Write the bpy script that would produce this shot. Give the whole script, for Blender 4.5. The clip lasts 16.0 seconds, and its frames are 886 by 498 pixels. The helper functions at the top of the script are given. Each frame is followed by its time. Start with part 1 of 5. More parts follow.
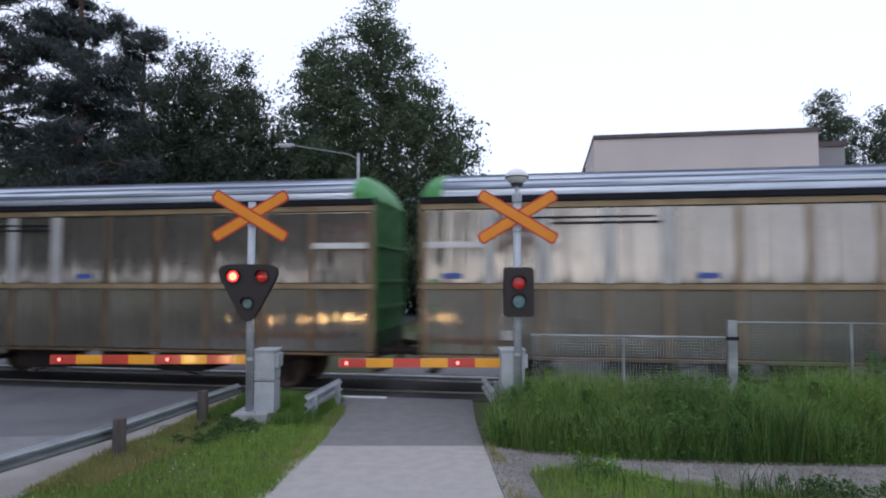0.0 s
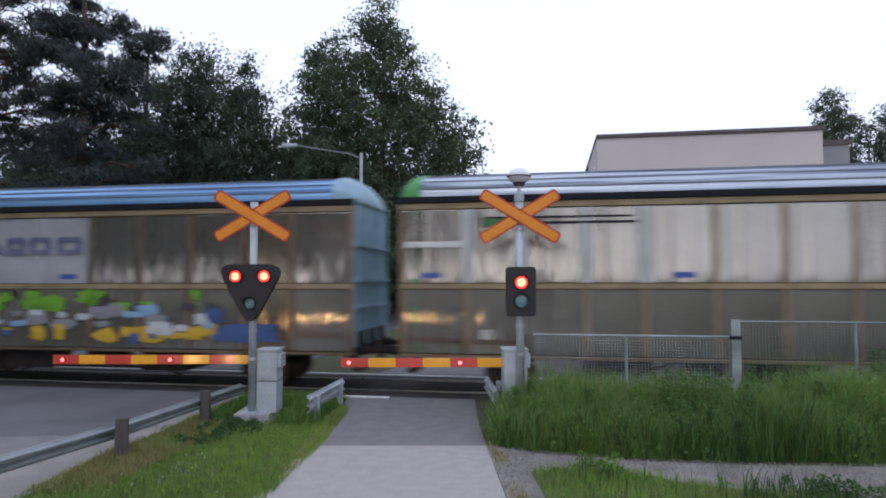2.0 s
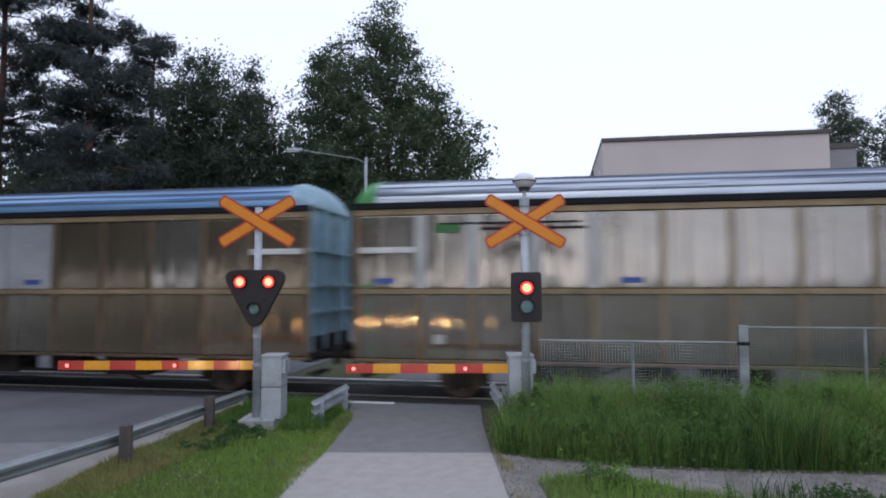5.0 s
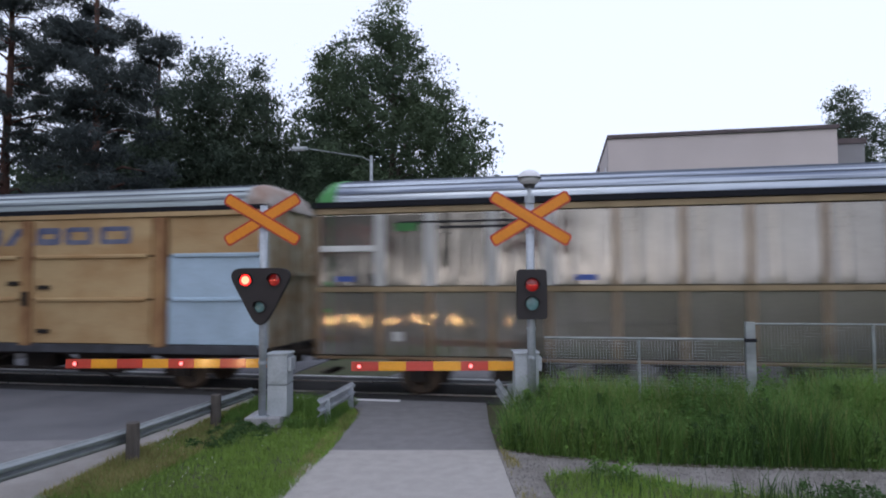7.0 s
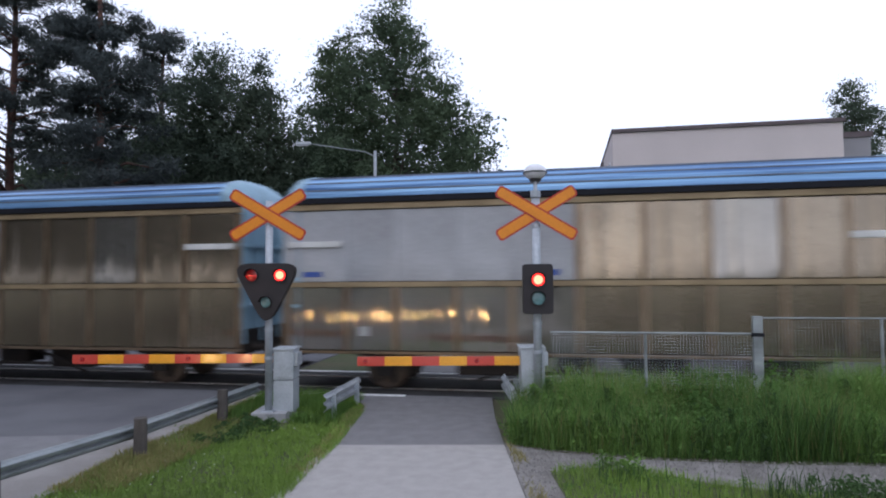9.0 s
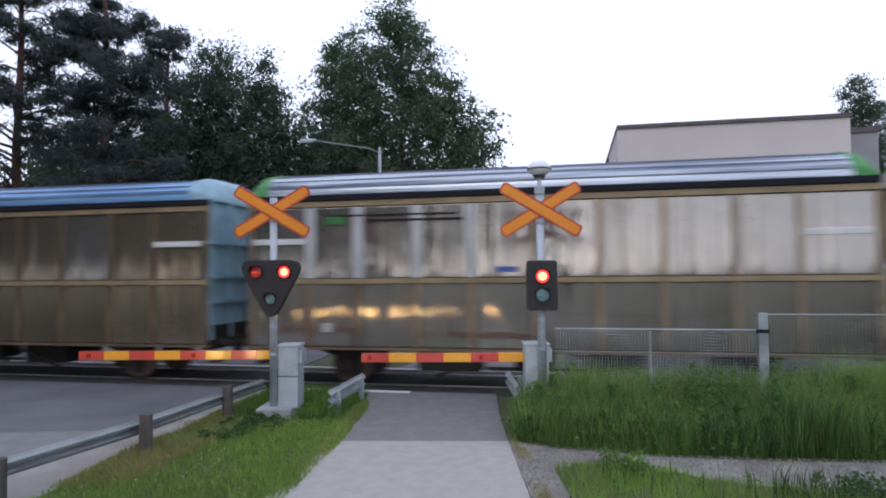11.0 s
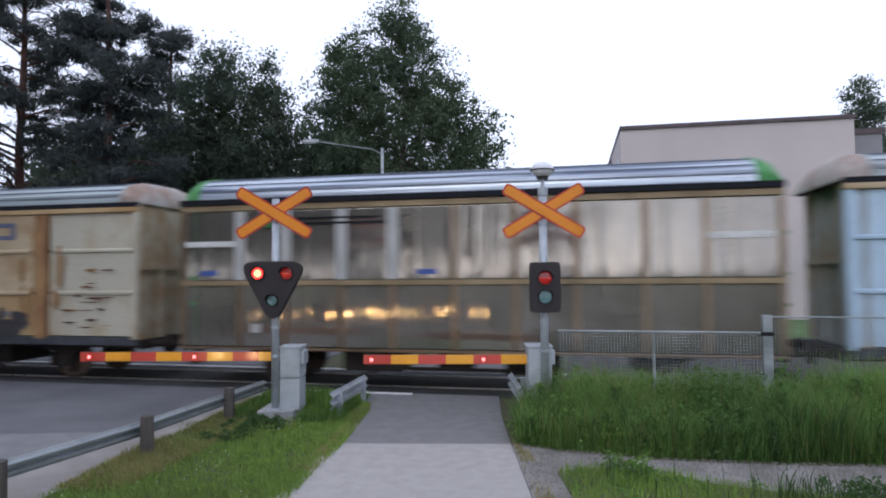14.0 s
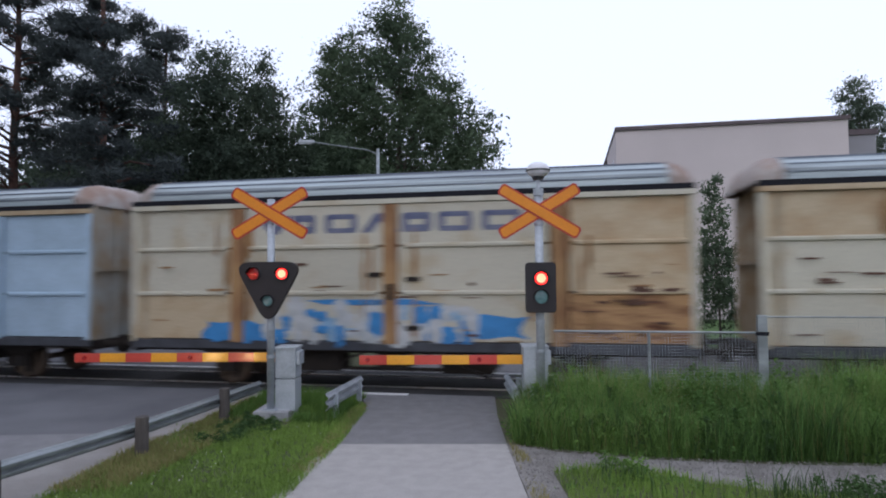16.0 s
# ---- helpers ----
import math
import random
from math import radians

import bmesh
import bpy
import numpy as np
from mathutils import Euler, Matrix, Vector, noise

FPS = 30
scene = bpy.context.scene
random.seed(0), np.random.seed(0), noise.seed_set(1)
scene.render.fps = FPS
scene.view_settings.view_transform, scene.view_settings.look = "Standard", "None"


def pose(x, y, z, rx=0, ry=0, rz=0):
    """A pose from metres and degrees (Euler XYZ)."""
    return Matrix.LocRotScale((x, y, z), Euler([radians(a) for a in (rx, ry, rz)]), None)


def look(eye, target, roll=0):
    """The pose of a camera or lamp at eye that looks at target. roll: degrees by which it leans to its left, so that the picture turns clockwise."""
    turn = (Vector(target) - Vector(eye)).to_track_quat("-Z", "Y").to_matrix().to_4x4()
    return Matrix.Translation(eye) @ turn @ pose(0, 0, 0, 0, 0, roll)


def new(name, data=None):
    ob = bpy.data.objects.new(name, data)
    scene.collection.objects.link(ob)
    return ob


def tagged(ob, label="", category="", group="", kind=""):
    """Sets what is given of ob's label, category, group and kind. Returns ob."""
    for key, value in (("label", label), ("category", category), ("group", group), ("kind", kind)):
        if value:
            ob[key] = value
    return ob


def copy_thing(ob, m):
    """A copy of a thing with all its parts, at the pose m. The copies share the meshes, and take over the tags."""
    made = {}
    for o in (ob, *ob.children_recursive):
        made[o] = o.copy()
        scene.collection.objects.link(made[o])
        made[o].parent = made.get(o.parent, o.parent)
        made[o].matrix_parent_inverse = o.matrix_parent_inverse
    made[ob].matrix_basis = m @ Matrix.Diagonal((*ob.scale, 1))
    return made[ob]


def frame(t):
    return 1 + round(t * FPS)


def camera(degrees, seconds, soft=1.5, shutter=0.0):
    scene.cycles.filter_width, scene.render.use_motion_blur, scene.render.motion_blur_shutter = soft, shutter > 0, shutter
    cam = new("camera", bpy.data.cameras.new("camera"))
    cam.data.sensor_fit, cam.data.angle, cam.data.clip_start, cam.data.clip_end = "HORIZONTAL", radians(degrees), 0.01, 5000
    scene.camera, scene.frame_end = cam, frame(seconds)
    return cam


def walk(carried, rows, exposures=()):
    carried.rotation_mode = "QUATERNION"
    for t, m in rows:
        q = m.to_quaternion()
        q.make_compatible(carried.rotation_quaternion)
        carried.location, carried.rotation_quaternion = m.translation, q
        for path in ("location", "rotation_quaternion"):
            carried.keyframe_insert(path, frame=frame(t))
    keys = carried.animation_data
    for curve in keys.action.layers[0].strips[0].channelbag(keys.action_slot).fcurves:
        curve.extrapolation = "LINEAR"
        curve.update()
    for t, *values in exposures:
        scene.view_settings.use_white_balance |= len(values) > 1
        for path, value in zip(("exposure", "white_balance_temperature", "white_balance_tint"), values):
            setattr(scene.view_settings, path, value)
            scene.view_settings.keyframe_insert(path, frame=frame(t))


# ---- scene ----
# ---------------- camera and its path ----------------
cam = camera(70.47, 16.0, 2.0, 0.45)
walk(cam, [
    (0.0, pose(0.001, -0.021, 2.499, 92.888, 0.000, -0.001)),
    (0.5, pose(-0.001, -0.027, 2.497, 92.891, -0.008, 0.049)),
    (1.0, pose(0.015, -0.012, 2.496, 92.884, 0.010, 0.161)),
    (1.5, pose(0.020, -0.004, 2.492, 92.868, 0.100, 0.254)),
    (2.0, pose(0.027, -0.005, 2.496, 92.866, 0.105, 0.331)),
    (2.5, pose(0.029, 0.004, 2.509, 93.012, 0.106, 0.404)),
    (3.0, pose(0.026, 0.006, 2.513, 93.305, 0.069, 0.470)),
    (3.5, pose(0.017, 0.019, 2.518, 93.384, 0.021, 0.503)),
    (4.0, pose(0.016, 0.031, 2.525, 93.318, 0.052, 0.564)),
    (6.5, pose(0.040, 0.051, 2.524, 93.113, 0.298, 1.187)),
    (7.0, pose(0.039, 0.056, 2.518, 93.026, 0.351, 1.325)),
    (7.5, pose(0.029, 0.066, 2.520, 92.904, 0.416, 1.411)),
    (8.0, pose(0.010, 0.076, 2.517, 92.791, 0.472, 1.458)),
    (8.5, pose(0.009, 0.074, 2.523, 92.658, 0.487, 1.551)),
    (9.0, pose(-0.005, 0.077, 2.514, 92.584, 0.489, 1.633)),
    (11.5, pose(0.028, 0.083, 2.515, 92.248, 0.552, 2.255)),
    (12.0, pose(0.038, 0.093, 2.521, 92.251, 0.555, 2.370)),
    (12.5, pose(0.038, 0.098, 2.524, 92.249, 0.491, 2.380)),
    (13.0, pose(0.029, 0.110, 2.533, 92.259, 0.403, 2.382)),
    (13.5, pose(0.017, 0.114, 2.522, 92.326, 0.448, 2.356)),
    (14.0, pose(0.009, 0.126, 2.528, 92.349, 0.435, 2.308)),
    (14.5, pose(0.006, 0.134, 2.530, 92.339, 0.456, 2.205)),
    (15.0, pose(-0.005, 0.127, 2.531, 92.362, 0.391, 2.073)),
    (15.5, pose(0.000, 0.131, 2.523, 92.383, 0.441, 1.975)),
    (16.0, pose(0.009, 0.128, 2.519, 92.422, 0.484, 1.931)),
], exposures=[(0, 0.0), (1.5, 0.05), (3.5, -0.05), (6.5, -0.05), (7, -0.1), (8, 0.0), (9, 0.05), (11.5, 0.2), (12.5, 0.28), (14, 0.12), (14.5, 0.12), (16, -0.07)])

# ---------------- light ----------------
world = bpy.data.worlds.new("overcast_evening")
scene.world = world
world.use_nodes = True
wn, wl = world.node_tree.nodes, world.node_tree.links
sky = wn.new("ShaderNodeTexSky")
sky.sky_type, sky.sun_disc = "NISHITA", False
sky.sun_elevation, sky.sun_rotation = radians(9), radians(200)
hsv = wn.new("ShaderNodeHueSaturation")
hsv.inputs["Saturation"].default_value = 0.3
cloud = wn.new("ShaderNodeMix")
cloud.data_type = "RGBA"
cloud.inputs["Factor"].default_value = 0.8
cloud.inputs["B"].default_value = (11.5, 12.6, 16.1, 1)
wl.new(sky.outputs[0], hsv.inputs["Color"])
wl.new(hsv.outputs[0], cloud.inputs["A"])
wl.new(cloud.outputs["Result"], wn["Background"].inputs["Color"])
wn["Background"].inputs["Strength"].default_value = 0.1
sun = new("sun", bpy.data.lights.new("sun", "SUN"))
sun.data.energy, sun.data.angle, sun.data.color = 0.35, radians(25), (1.0, 0.97, 0.92)
sun.matrix_world = look((-4, -12, 9), (0, 0, 0))
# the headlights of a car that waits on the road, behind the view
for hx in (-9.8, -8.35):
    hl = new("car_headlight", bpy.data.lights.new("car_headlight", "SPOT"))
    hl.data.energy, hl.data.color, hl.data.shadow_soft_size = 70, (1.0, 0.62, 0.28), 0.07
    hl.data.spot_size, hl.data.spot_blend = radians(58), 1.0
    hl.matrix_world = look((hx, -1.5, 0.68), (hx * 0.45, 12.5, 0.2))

# ---------------- materials ----------------
MATS = {}


def mat(name, c1, c2=None, scale=3.0, rough=0.6, metal=0.0, bump=0.15, fine=60.0, stretch=(1, 1, 1), lo=0.35, hi=0.65, rand=0.0, emit=None, island=0.0, spec=0.5, coat=0.0):
    """Two colours mixed by a coarse noise, with a fine grain in tone and relief."""
    if name in MATS:
        return MATS[name]
    m = MATS[name] = bpy.data.materials.new(name)
    m.use_nodes = True
    n, l = m.node_tree.nodes, m.node_tree.links
    b = n["Principled BSDF"]
    c2 = c2 or tuple(v * 0.8 for v in c1)
    tc = n.new("ShaderNodeTexCoord")
    mp = n.new("ShaderNodeMapping")
    mp.inputs["Scale"].default_value = stretch
    l.new(tc.outputs["Object"], mp.inputs["Vector"])
    big = n.new("ShaderNodeTexNoise")
    big.inputs["Scale"].default_value, big.inputs["Detail"].default_value = scale, 5
    small = n.new("ShaderNodeTexNoise")
    small.inputs["Scale"].default_value, small.inputs["Detail"].default_value = fine, 3
    for tex in (big, small):
        l.new(mp.outputs[0], tex.inputs["Vector"])
    ramp = n.new("ShaderNodeMapRange")
    ramp.inputs["From Min"].default_value, ramp.inputs["From Max"].default_value = lo, hi
    l.new(big.outputs["Fac"], ramp.inputs["Value"])
    mix = n.new("ShaderNodeMix")
    mix.data_type = "RGBA"
    mix.inputs["A"].default_value, mix.inputs["B"].default_value = (*c1, 1), (*c2, 1)
    l.new(ramp.outputs[0], mix.inputs["Factor"])
    tone = n.new("ShaderNodeHueSaturation")
    l.new(mix.outputs["Result"], tone.inputs["Color"])
    val = n.new("ShaderNodeMath")
    val.operation = "MULTIPLY_ADD"
    val.inputs[1].default_value, val.inputs[2].default_value = 0.5, 0.75
    l.new(small.outputs["Fac"], val.inputs[0])
    last = val
    for amount, node, socket in ((rand, "ShaderNodeObjectInfo", "Random"), (island, "ShaderNodeNewGeometry", "Random Per Island")):
        if amount:
            src = n.new(node)
            add = n.new("ShaderNodeMath")
            add.operation = "MULTIPLY_ADD"
            add.inputs[1].default_value, add.inputs[2].default_value = amount, -amount / 2
            l.new(src.outputs[socket], add.inputs[0])
            both = n.new("ShaderNodeMath")
            l.new(last.outputs[0], both.inputs[0])
            l.new(add.outputs[0], both.inputs[1])
            last = both
    l.new(last.outputs[0], tone.inputs["Value"])
    l.new(tone.outputs[0], b.inputs["Base Color"])
    rv = n.new("ShaderNodeMapRange")
    rv.inputs["To Min"].default_value, rv.inputs["To Max"].default_value = max(rough - 0.1, 0.03), min(rough + 0.12, 1)
    l.new(big.outputs["Fac"], rv.inputs["Value"])
    l.new(rv.outputs[0], b.inputs["Roughness"])
    b.inputs["Metallic"].default_value = metal
    b.inputs["Specular IOR Level"].default_value = spec
    b.inputs["Coat Weight"].default_value, b.inputs["Coat Roughness"].default_value = coat, 0.11
    if bump:
        bp = n.new("ShaderNodeBump")
        bp.inputs["Strength"].default_value, bp.inputs["Distance"].default_value = bump, 0.02
        l.new(small.outputs["Fac"], bp.inputs["Height"])
        l.new(bp.outputs[0], b.inputs["Normal"])
    if emit:
        b.inputs["Emission Color"].default_value = (*emit[:3], 1)
        b.inputs["Emission Strength"].default_value = emit[3]
    return m


def sheet_metal(name, c1, c2, rough, wave=0.25):
    """Brushed sheet metal with long shallow dents along the wagon."""
    m = mat(name, c1, c2, 0.8, rough, 0.73, 0.0, 30, (0.7, 1, 0.7), 0.3, 0.7, rand=0.18)
    n, l = m.node_tree.nodes, m.node_tree.links
    l.remove(n["Principled BSDF"].inputs["Roughness"].links[0])
    n["Principled BSDF"].inputs["Roughness"].default_value = rough
    tc = n.new("ShaderNodeTexCoord")
    mp = n.new("ShaderNodeMapping")
    mp.inputs["Scale"].default_value = (6.5, 1, 0.22)
    l.new(tc.outputs["Object"], mp.inputs["Vector"])
    nz = n.new("ShaderNodeTexNoise")
    nz.inputs["Scale"].default_value, nz.inputs["Detail"].default_value = 1.3, 1
    l.new(mp.outputs[0], nz.inputs["Vector"])
    bp = n.new("ShaderNodeBump")
    bp.inputs["Strength"].default_value, bp.inputs["Distance"].default_value = wave, 0.05
    l.new(nz.outputs["Fac"], bp.inputs["Height"])
    l.new(bp.outputs[0], n["Principled BSDF"].inputs["Normal"])
    return m


def leaf_mat(name, c1, c2, island=0.3):
    m = mat(name, c1, c2, 0.35, 0.7, 0, 0, 4, island=island, spec=0.12)
    n, l = m.node_tree.nodes, m.node_tree.links
    tr = n.new("ShaderNodeBsdfTranslucent")
    ms = n.new("ShaderNodeMixShader")
    ms.inputs[0].default_value = 0.25
    b = n["Principled BSDF"]
    l.new(b.inputs["Base Color"].links[0].from_socket, tr.inputs["Color"])
    l.new(b.outputs[0], ms.inputs[1])
    l.new(tr.outputs[0], ms.inputs[2])
    l.new(ms.outputs[0], n["Material Output"].inputs["Surface"])
    return m


def glow(name, c, power):
    return mat(name, c, c, emit=(*c, power), bump=0)


# dark rubber, its colour also carrying the shade under the train
DECK = mat("deck_rubber", (0.045, 0.043, 0.045), (0.03, 0.029, 0.03), 1.5, 0.8, bump=0.4)
ASPHALT_LIGHT = mat("asphalt_worn", (0.225, 0.22, 0.225), (0.19, 0.185, 0.19), 2.5, 0.88, bump=0.7, fine=60)
ASPHALT = mat("asphalt", (0.145, 0.145, 0.155), (0.11, 0.11, 0.12), 0.7, 0.85, bump=0.5, fine=90)
ASPHALT_OLD = mat("asphalt_pale", (0.41, 0.385, 0.365), (0.365, 0.342, 0.322), 5.0, 0.9, bump=0.8, fine=55)
ASPHALT_PATH = mat("asphalt_path", (0.21, 0.203, 0.205), (0.185, 0.178, 0.18), 4.0, 0.88, bump=0.8, fine=55)
SHOULDER = mat("shoulder_concrete", (0.3, 0.28, 0.265), (0.23, 0.21, 0.195), 1.5, 0.9, bump=0.5)
SOIL = mat("soil", (0.055, 0.075, 0.025), (0.09, 0.08, 0.045), 0.6, 0.95, bump=0.8, fine=20)
LAWN = mat("lawn", (0.075, 0.14, 0.03), (0.05, 0.1, 0.025), 0.3, 0.95, bump=0.8, fine=25)
GRAVEL = mat("gravel", (0.26, 0.24, 0.225), (0.16, 0.145, 0.13), 2.0, 0.95, bump=1.0, fine=35)
# ballast colour is darkened to stand in for the shade beneath the wagons
BALLAST = mat("ballast", (0.06, 0.052, 0.047), (0.03, 0.026, 0.023), 3.0, 0.95, bump=1.0, fine=14, island=0.5)
GALVDARK = mat("dull_galvanised_steel", (0.36, 0.39, 0.4), (0.22, 0.24, 0.245), 2.0, 0.55, 0.5, 0.15, 15, (0.4, 1, 1))
GALV = mat("galvanised_steel", (0.5, 0.53, 0.57), (0.36, 0.39, 0.42), 3.0, 0.5, 0.45, 0.1, 25)
PALEGREY = mat("grey_paint", (0.42, 0.45, 0.48), (0.34, 0.37, 0.39), 3.0, 0.5, 0.0, 0.1, 30)
CONCRETE = mat("concrete", (0.42, 0.42, 0.42), (0.3, 0.3, 0.31), 3.0, 0.85, bump=0.4)
POSTWOOD = mat("weathered_wood", (0.11, 0.095, 0.085), (0.06, 0.052, 0.048), 2, 0.85, bump=0.5, fine=20, stretch=(6, 6, 0.6))
RAILSTEEL = mat("rail_steel", (0.5, 0.5, 0.5), (0.35, 0.3, 0.27), 5, 0.3, 0.9, 0.05)
WHITELINE = mat("white_edge", (0.8, 0.8, 0.8), (0.66, 0.66, 0.66), 4, 0.6)
YELLOW = mat("reflective_yellow", (0.87, 0.38, 0.008), (0.78, 0.33, 0.008), 2, 0.35, bump=0.0, coat=1.0)
RED = mat("reflective_red", (0.62, 0.05, 0.025), (0.5, 0.035, 0.02), 2, 0.35, bump=0.0, coat=1.0)
CROSSY = mat("cross_yellow", (0.8, 0.27, 0.012), (0.72, 0.23, 0.01), 2, 0.5, bump=0.05)
CROSSR = mat("cross_red", (0.5, 0.045, 0.02), (0.42, 0.035, 0.02), 2, 0.5, bump=0.05)
BLACK = mat("black_plastic", (0.013, 0.01, 0.012), (0.022, 0.017, 0.019), 3, 0.55, bump=0.05)
REDLENS = mat("dark_red_lens", (0.3, 0.012, 0.012), (0.2, 0.01, 0.01), 20, 0.2, bump=0.1, emit=(0.5, 0.01, 0.01, 0.12), coat=0.5)
TEALLENS = mat("teal_lens", (0.14, 0.27, 0.28), (0.1, 0.2, 0.21), 20, 0.15, bump=0.1, coat=0.5)
LIT = glow("lit_red_lamp", (1.0, 0.022, 0.018), 3.0)
LITCORE = glow("lit_lamp_core", (1.0, 0.3, 0.17), 2.5)
LITBOOM = glow("lit_boom_lamp", (1.0, 0.16, 0.16), 3.0)
WHITEPLASTIC = mat("white_plastic", (0.75, 0.75, 0.78), (0.65, 0.65, 0.68), 3, 0.4, bump=0.03)
# wagons
ALU = sheet_metal("aluminium_panel", (0.355, 0.335, 0.305), (0.27, 0.25, 0.22), 0.06, 0.6)
ALUTAN = sheet_metal("tan_soiled_panel", (0.33, 0.275, 0.205), (0.24, 0.195, 0.145), 0.09, 0.6)
WHITEPANEL = mat("white_soiled_panel", (0.43, 0.44, 0.46), (0.33, 0.335, 0.35), 0.9, 0.35, 0.1, 0.05, 20, rand=0.16)
TANRAIL = mat("tan_rail", (0.33, 0.245, 0.14), (0.22, 0.16, 0.09), 1.5, 0.6, 0.1, 0.1, rand=0.1)
POSTTAN = mat("brown_post", (0.27, 0.2, 0.135), (0.19, 0.135, 0.09), 1.5, 0.35, 0.7, 0.1)
POSTWHITE = mat("white_post", (0.45, 0.45, 0.44), (0.36, 0.36, 0.35), 1.5, 0.5, 0.0, 0.1)
# light and dark streaks along the roofs imitate wavy sky reflections in colour
ROOFGREY = mat("grey_roof", (0.5, 0.55, 0.62), (0.15, 0.18, 0.25), 1.6, 0.3, 0.45, 0.3, 7, (0.12, 4.2, 4.2), 0.42, 0.58, rand=0.1)
ROOFBLUE = mat("blue_roof", (0.2, 0.38, 0.62), (0.05, 0.13, 0.3), 1.6, 0.33, 0.3, 0.3, 7, (0.12, 4.2, 4.2), 0.42, 0.6, rand=0.1)
ROOFOLD = mat("old_roof", (0.4, 0.46, 0.48), (0.2, 0.22, 0.23), 1.6, 0.45, 0.15, 0.2, 8, (0.14, 4.2, 4.2), 0.42, 0.64)
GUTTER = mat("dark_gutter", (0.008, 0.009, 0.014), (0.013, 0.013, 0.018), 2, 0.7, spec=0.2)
GREENEND = mat("green_end", (0.035, 0.19, 0.045), (0.025, 0.12, 0.032), 2, 0.5, bump=0.1)
SEAM = mat("dark_seam", (0.11, 0.13, 0.17), (0.2, 0.23, 0.28), 2.0, 0.6, 0.2, 0.1, 20, (0.3, 1, 1), 0.4, 0.6)
GREENCAP = mat("green_cap", (0.07, 0.31, 0.08), (0.05, 0.22, 0.06), 2, 0.5, bump=0.1)
BLUEEND = mat("pale_blue_end", (0.32, 0.48, 0.58), (0.22, 0.34, 0.42), 2, 0.5, bump=0.1)
BEIGEEND = mat("beige_end", (0.46, 0.4, 0.3), (0.33, 0.22, 0.12), 1.6, 0.7, bump=0.2)
BEIGE = mat("beige_board", (0.5, 0.4, 0.265), (0.37, 0.235, 0.12), 1.1, 0.6, bump=0.15, fine=25, stretch=(0.8, 1, 1.6), lo=0.45, hi=0.75, rand=0.12)
RUSTY = mat("rusty_board", (0.42, 0.24, 0.11), (0.12, 0.042, 0.02), 1.9, 0.75, bump=0.25, fine=25, stretch=(0.55, 1, 2.6), lo=0.46, hi=0.68, rand=0.1)
OCHRE = mat("ochre_board", (0.47, 0.33, 0.17), (0.36, 0.21, 0.09), 1.1, 0.65, bump=0.15, fine=25, stretch=(0.8, 1, 1.4), lo=0.4, hi=0.7, rand=0.1)
CREAM = mat("cream_board", (0.5, 0.47, 0.38), (0.4, 0.31, 0.19), 1.3, 0.6, bump=0.15, fine=25, lo=0.5, hi=0.75, rand=0.1)
SKYBLUE = mat("pale_blue_board", (0.43, 0.56, 0.68), (0.36, 0.47, 0.57), 1.0, 0.5, bump=0.1, fine=25, rand=0.08)
RUSTPOST = mat("rust_streaked_post", (0.42, 0.25, 0.11), (0.2, 0.09, 0.04), 1.8, 0.75, bump=0.2, stretch=(1, 1, 0.5))
UNDER = mat("underframe_black", (0.02, 0.017, 0.016), (0.032, 0.025, 0.021), 3, 0.85, bump=0.2, spec=0.25)
WHEEL = mat("wheel_steel", (0.07, 0.05, 0.04), (0.12, 0.085, 0.06), 4, 0.6, 0.4)
LOGOBLUE = mat("faded_blue_mark", (0.07, 0.085, 0.17), (0.16, 0.17, 0.24), 3, 0.6)
MARKWHITE = mat("white_mark", (0.66, 0.66, 0.64), None, 3, 0.6)
MARKBLUE = mat("blue_mark", (0.05, 0.1, 0.35), None, 3, 0.6)
SPRAY = {c: mat("spray_" + c, v, tuple(x * 0.75 for x in v), 3, 0.55) for c, v in dict(
    green=(0.16, 0.38, 0.03), yellow=(0.6, 0.38, 0.03), white=(0.52, 0.54, 0.55), blue=(0.04, 0.24, 0.55), navy=(0.05, 0.1, 0.25), grey=(0.25, 0.25, 0.27), black=(0.05, 0.045, 0.05), sky=(0.25, 0.42, 0.6), rust=(0.1, 0.04, 0.022), ochre=(0.3, 0.16, 0.06), orange=(0.36, 0.2, 0.085)).items()}
# buildings and trees
RENDERWALL = mat("pale_render", (0.57, 0.5, 0.49), (0.51, 0.45, 0.44), 0.25, 0.9, bump=0.1)
SIDEWALL = mat("grey_render", (0.3, 0.29, 0.31), None, 0.3, 0.9)
FASCIA = mat("dark_fascia", (0.1, 0.075, 0.08), None, 1, 0.7)
GLASSDARK = mat("dark_glass", (0.03, 0.035, 0.04), None, 1, 0.1, bump=0)
BARK_PINE = mat("pine_bark", (0.12, 0.058, 0.042), (0.065, 0.036, 0.03), 4, 0.9, bump=0.8, fine=12)
BARK = mat("bark", (0.1, 0.085, 0.07), (0.05, 0.042, 0.035), 5, 0.9, bump=0.8, fine=14)
# tree leaf and needle tones are raised to imitate a veil of hazy glare
LEAF = leaf_mat("birch_leaf", (0.1, 0.14, 0.08), (0.07, 0.1, 0.066))
LEAFDARK = leaf_mat("dark_leaf", (0.098, 0.128, 0.088), (0.072, 0.098, 0.074))
NEEDLE = leaf_mat("pine_needle", (0.078, 0.094, 0.092), (0.06, 0.072, 0.074))
GRASSTALL = leaf_mat("tall_grass_blade", (0.155, 0.265, 0.06), (0.085, 0.165, 0.045), 0.6)
GRASSDRY = leaf_mat("dry_grass_blade", (0.4, 0.33, 0.16), (0.24, 0.23, 0.09))
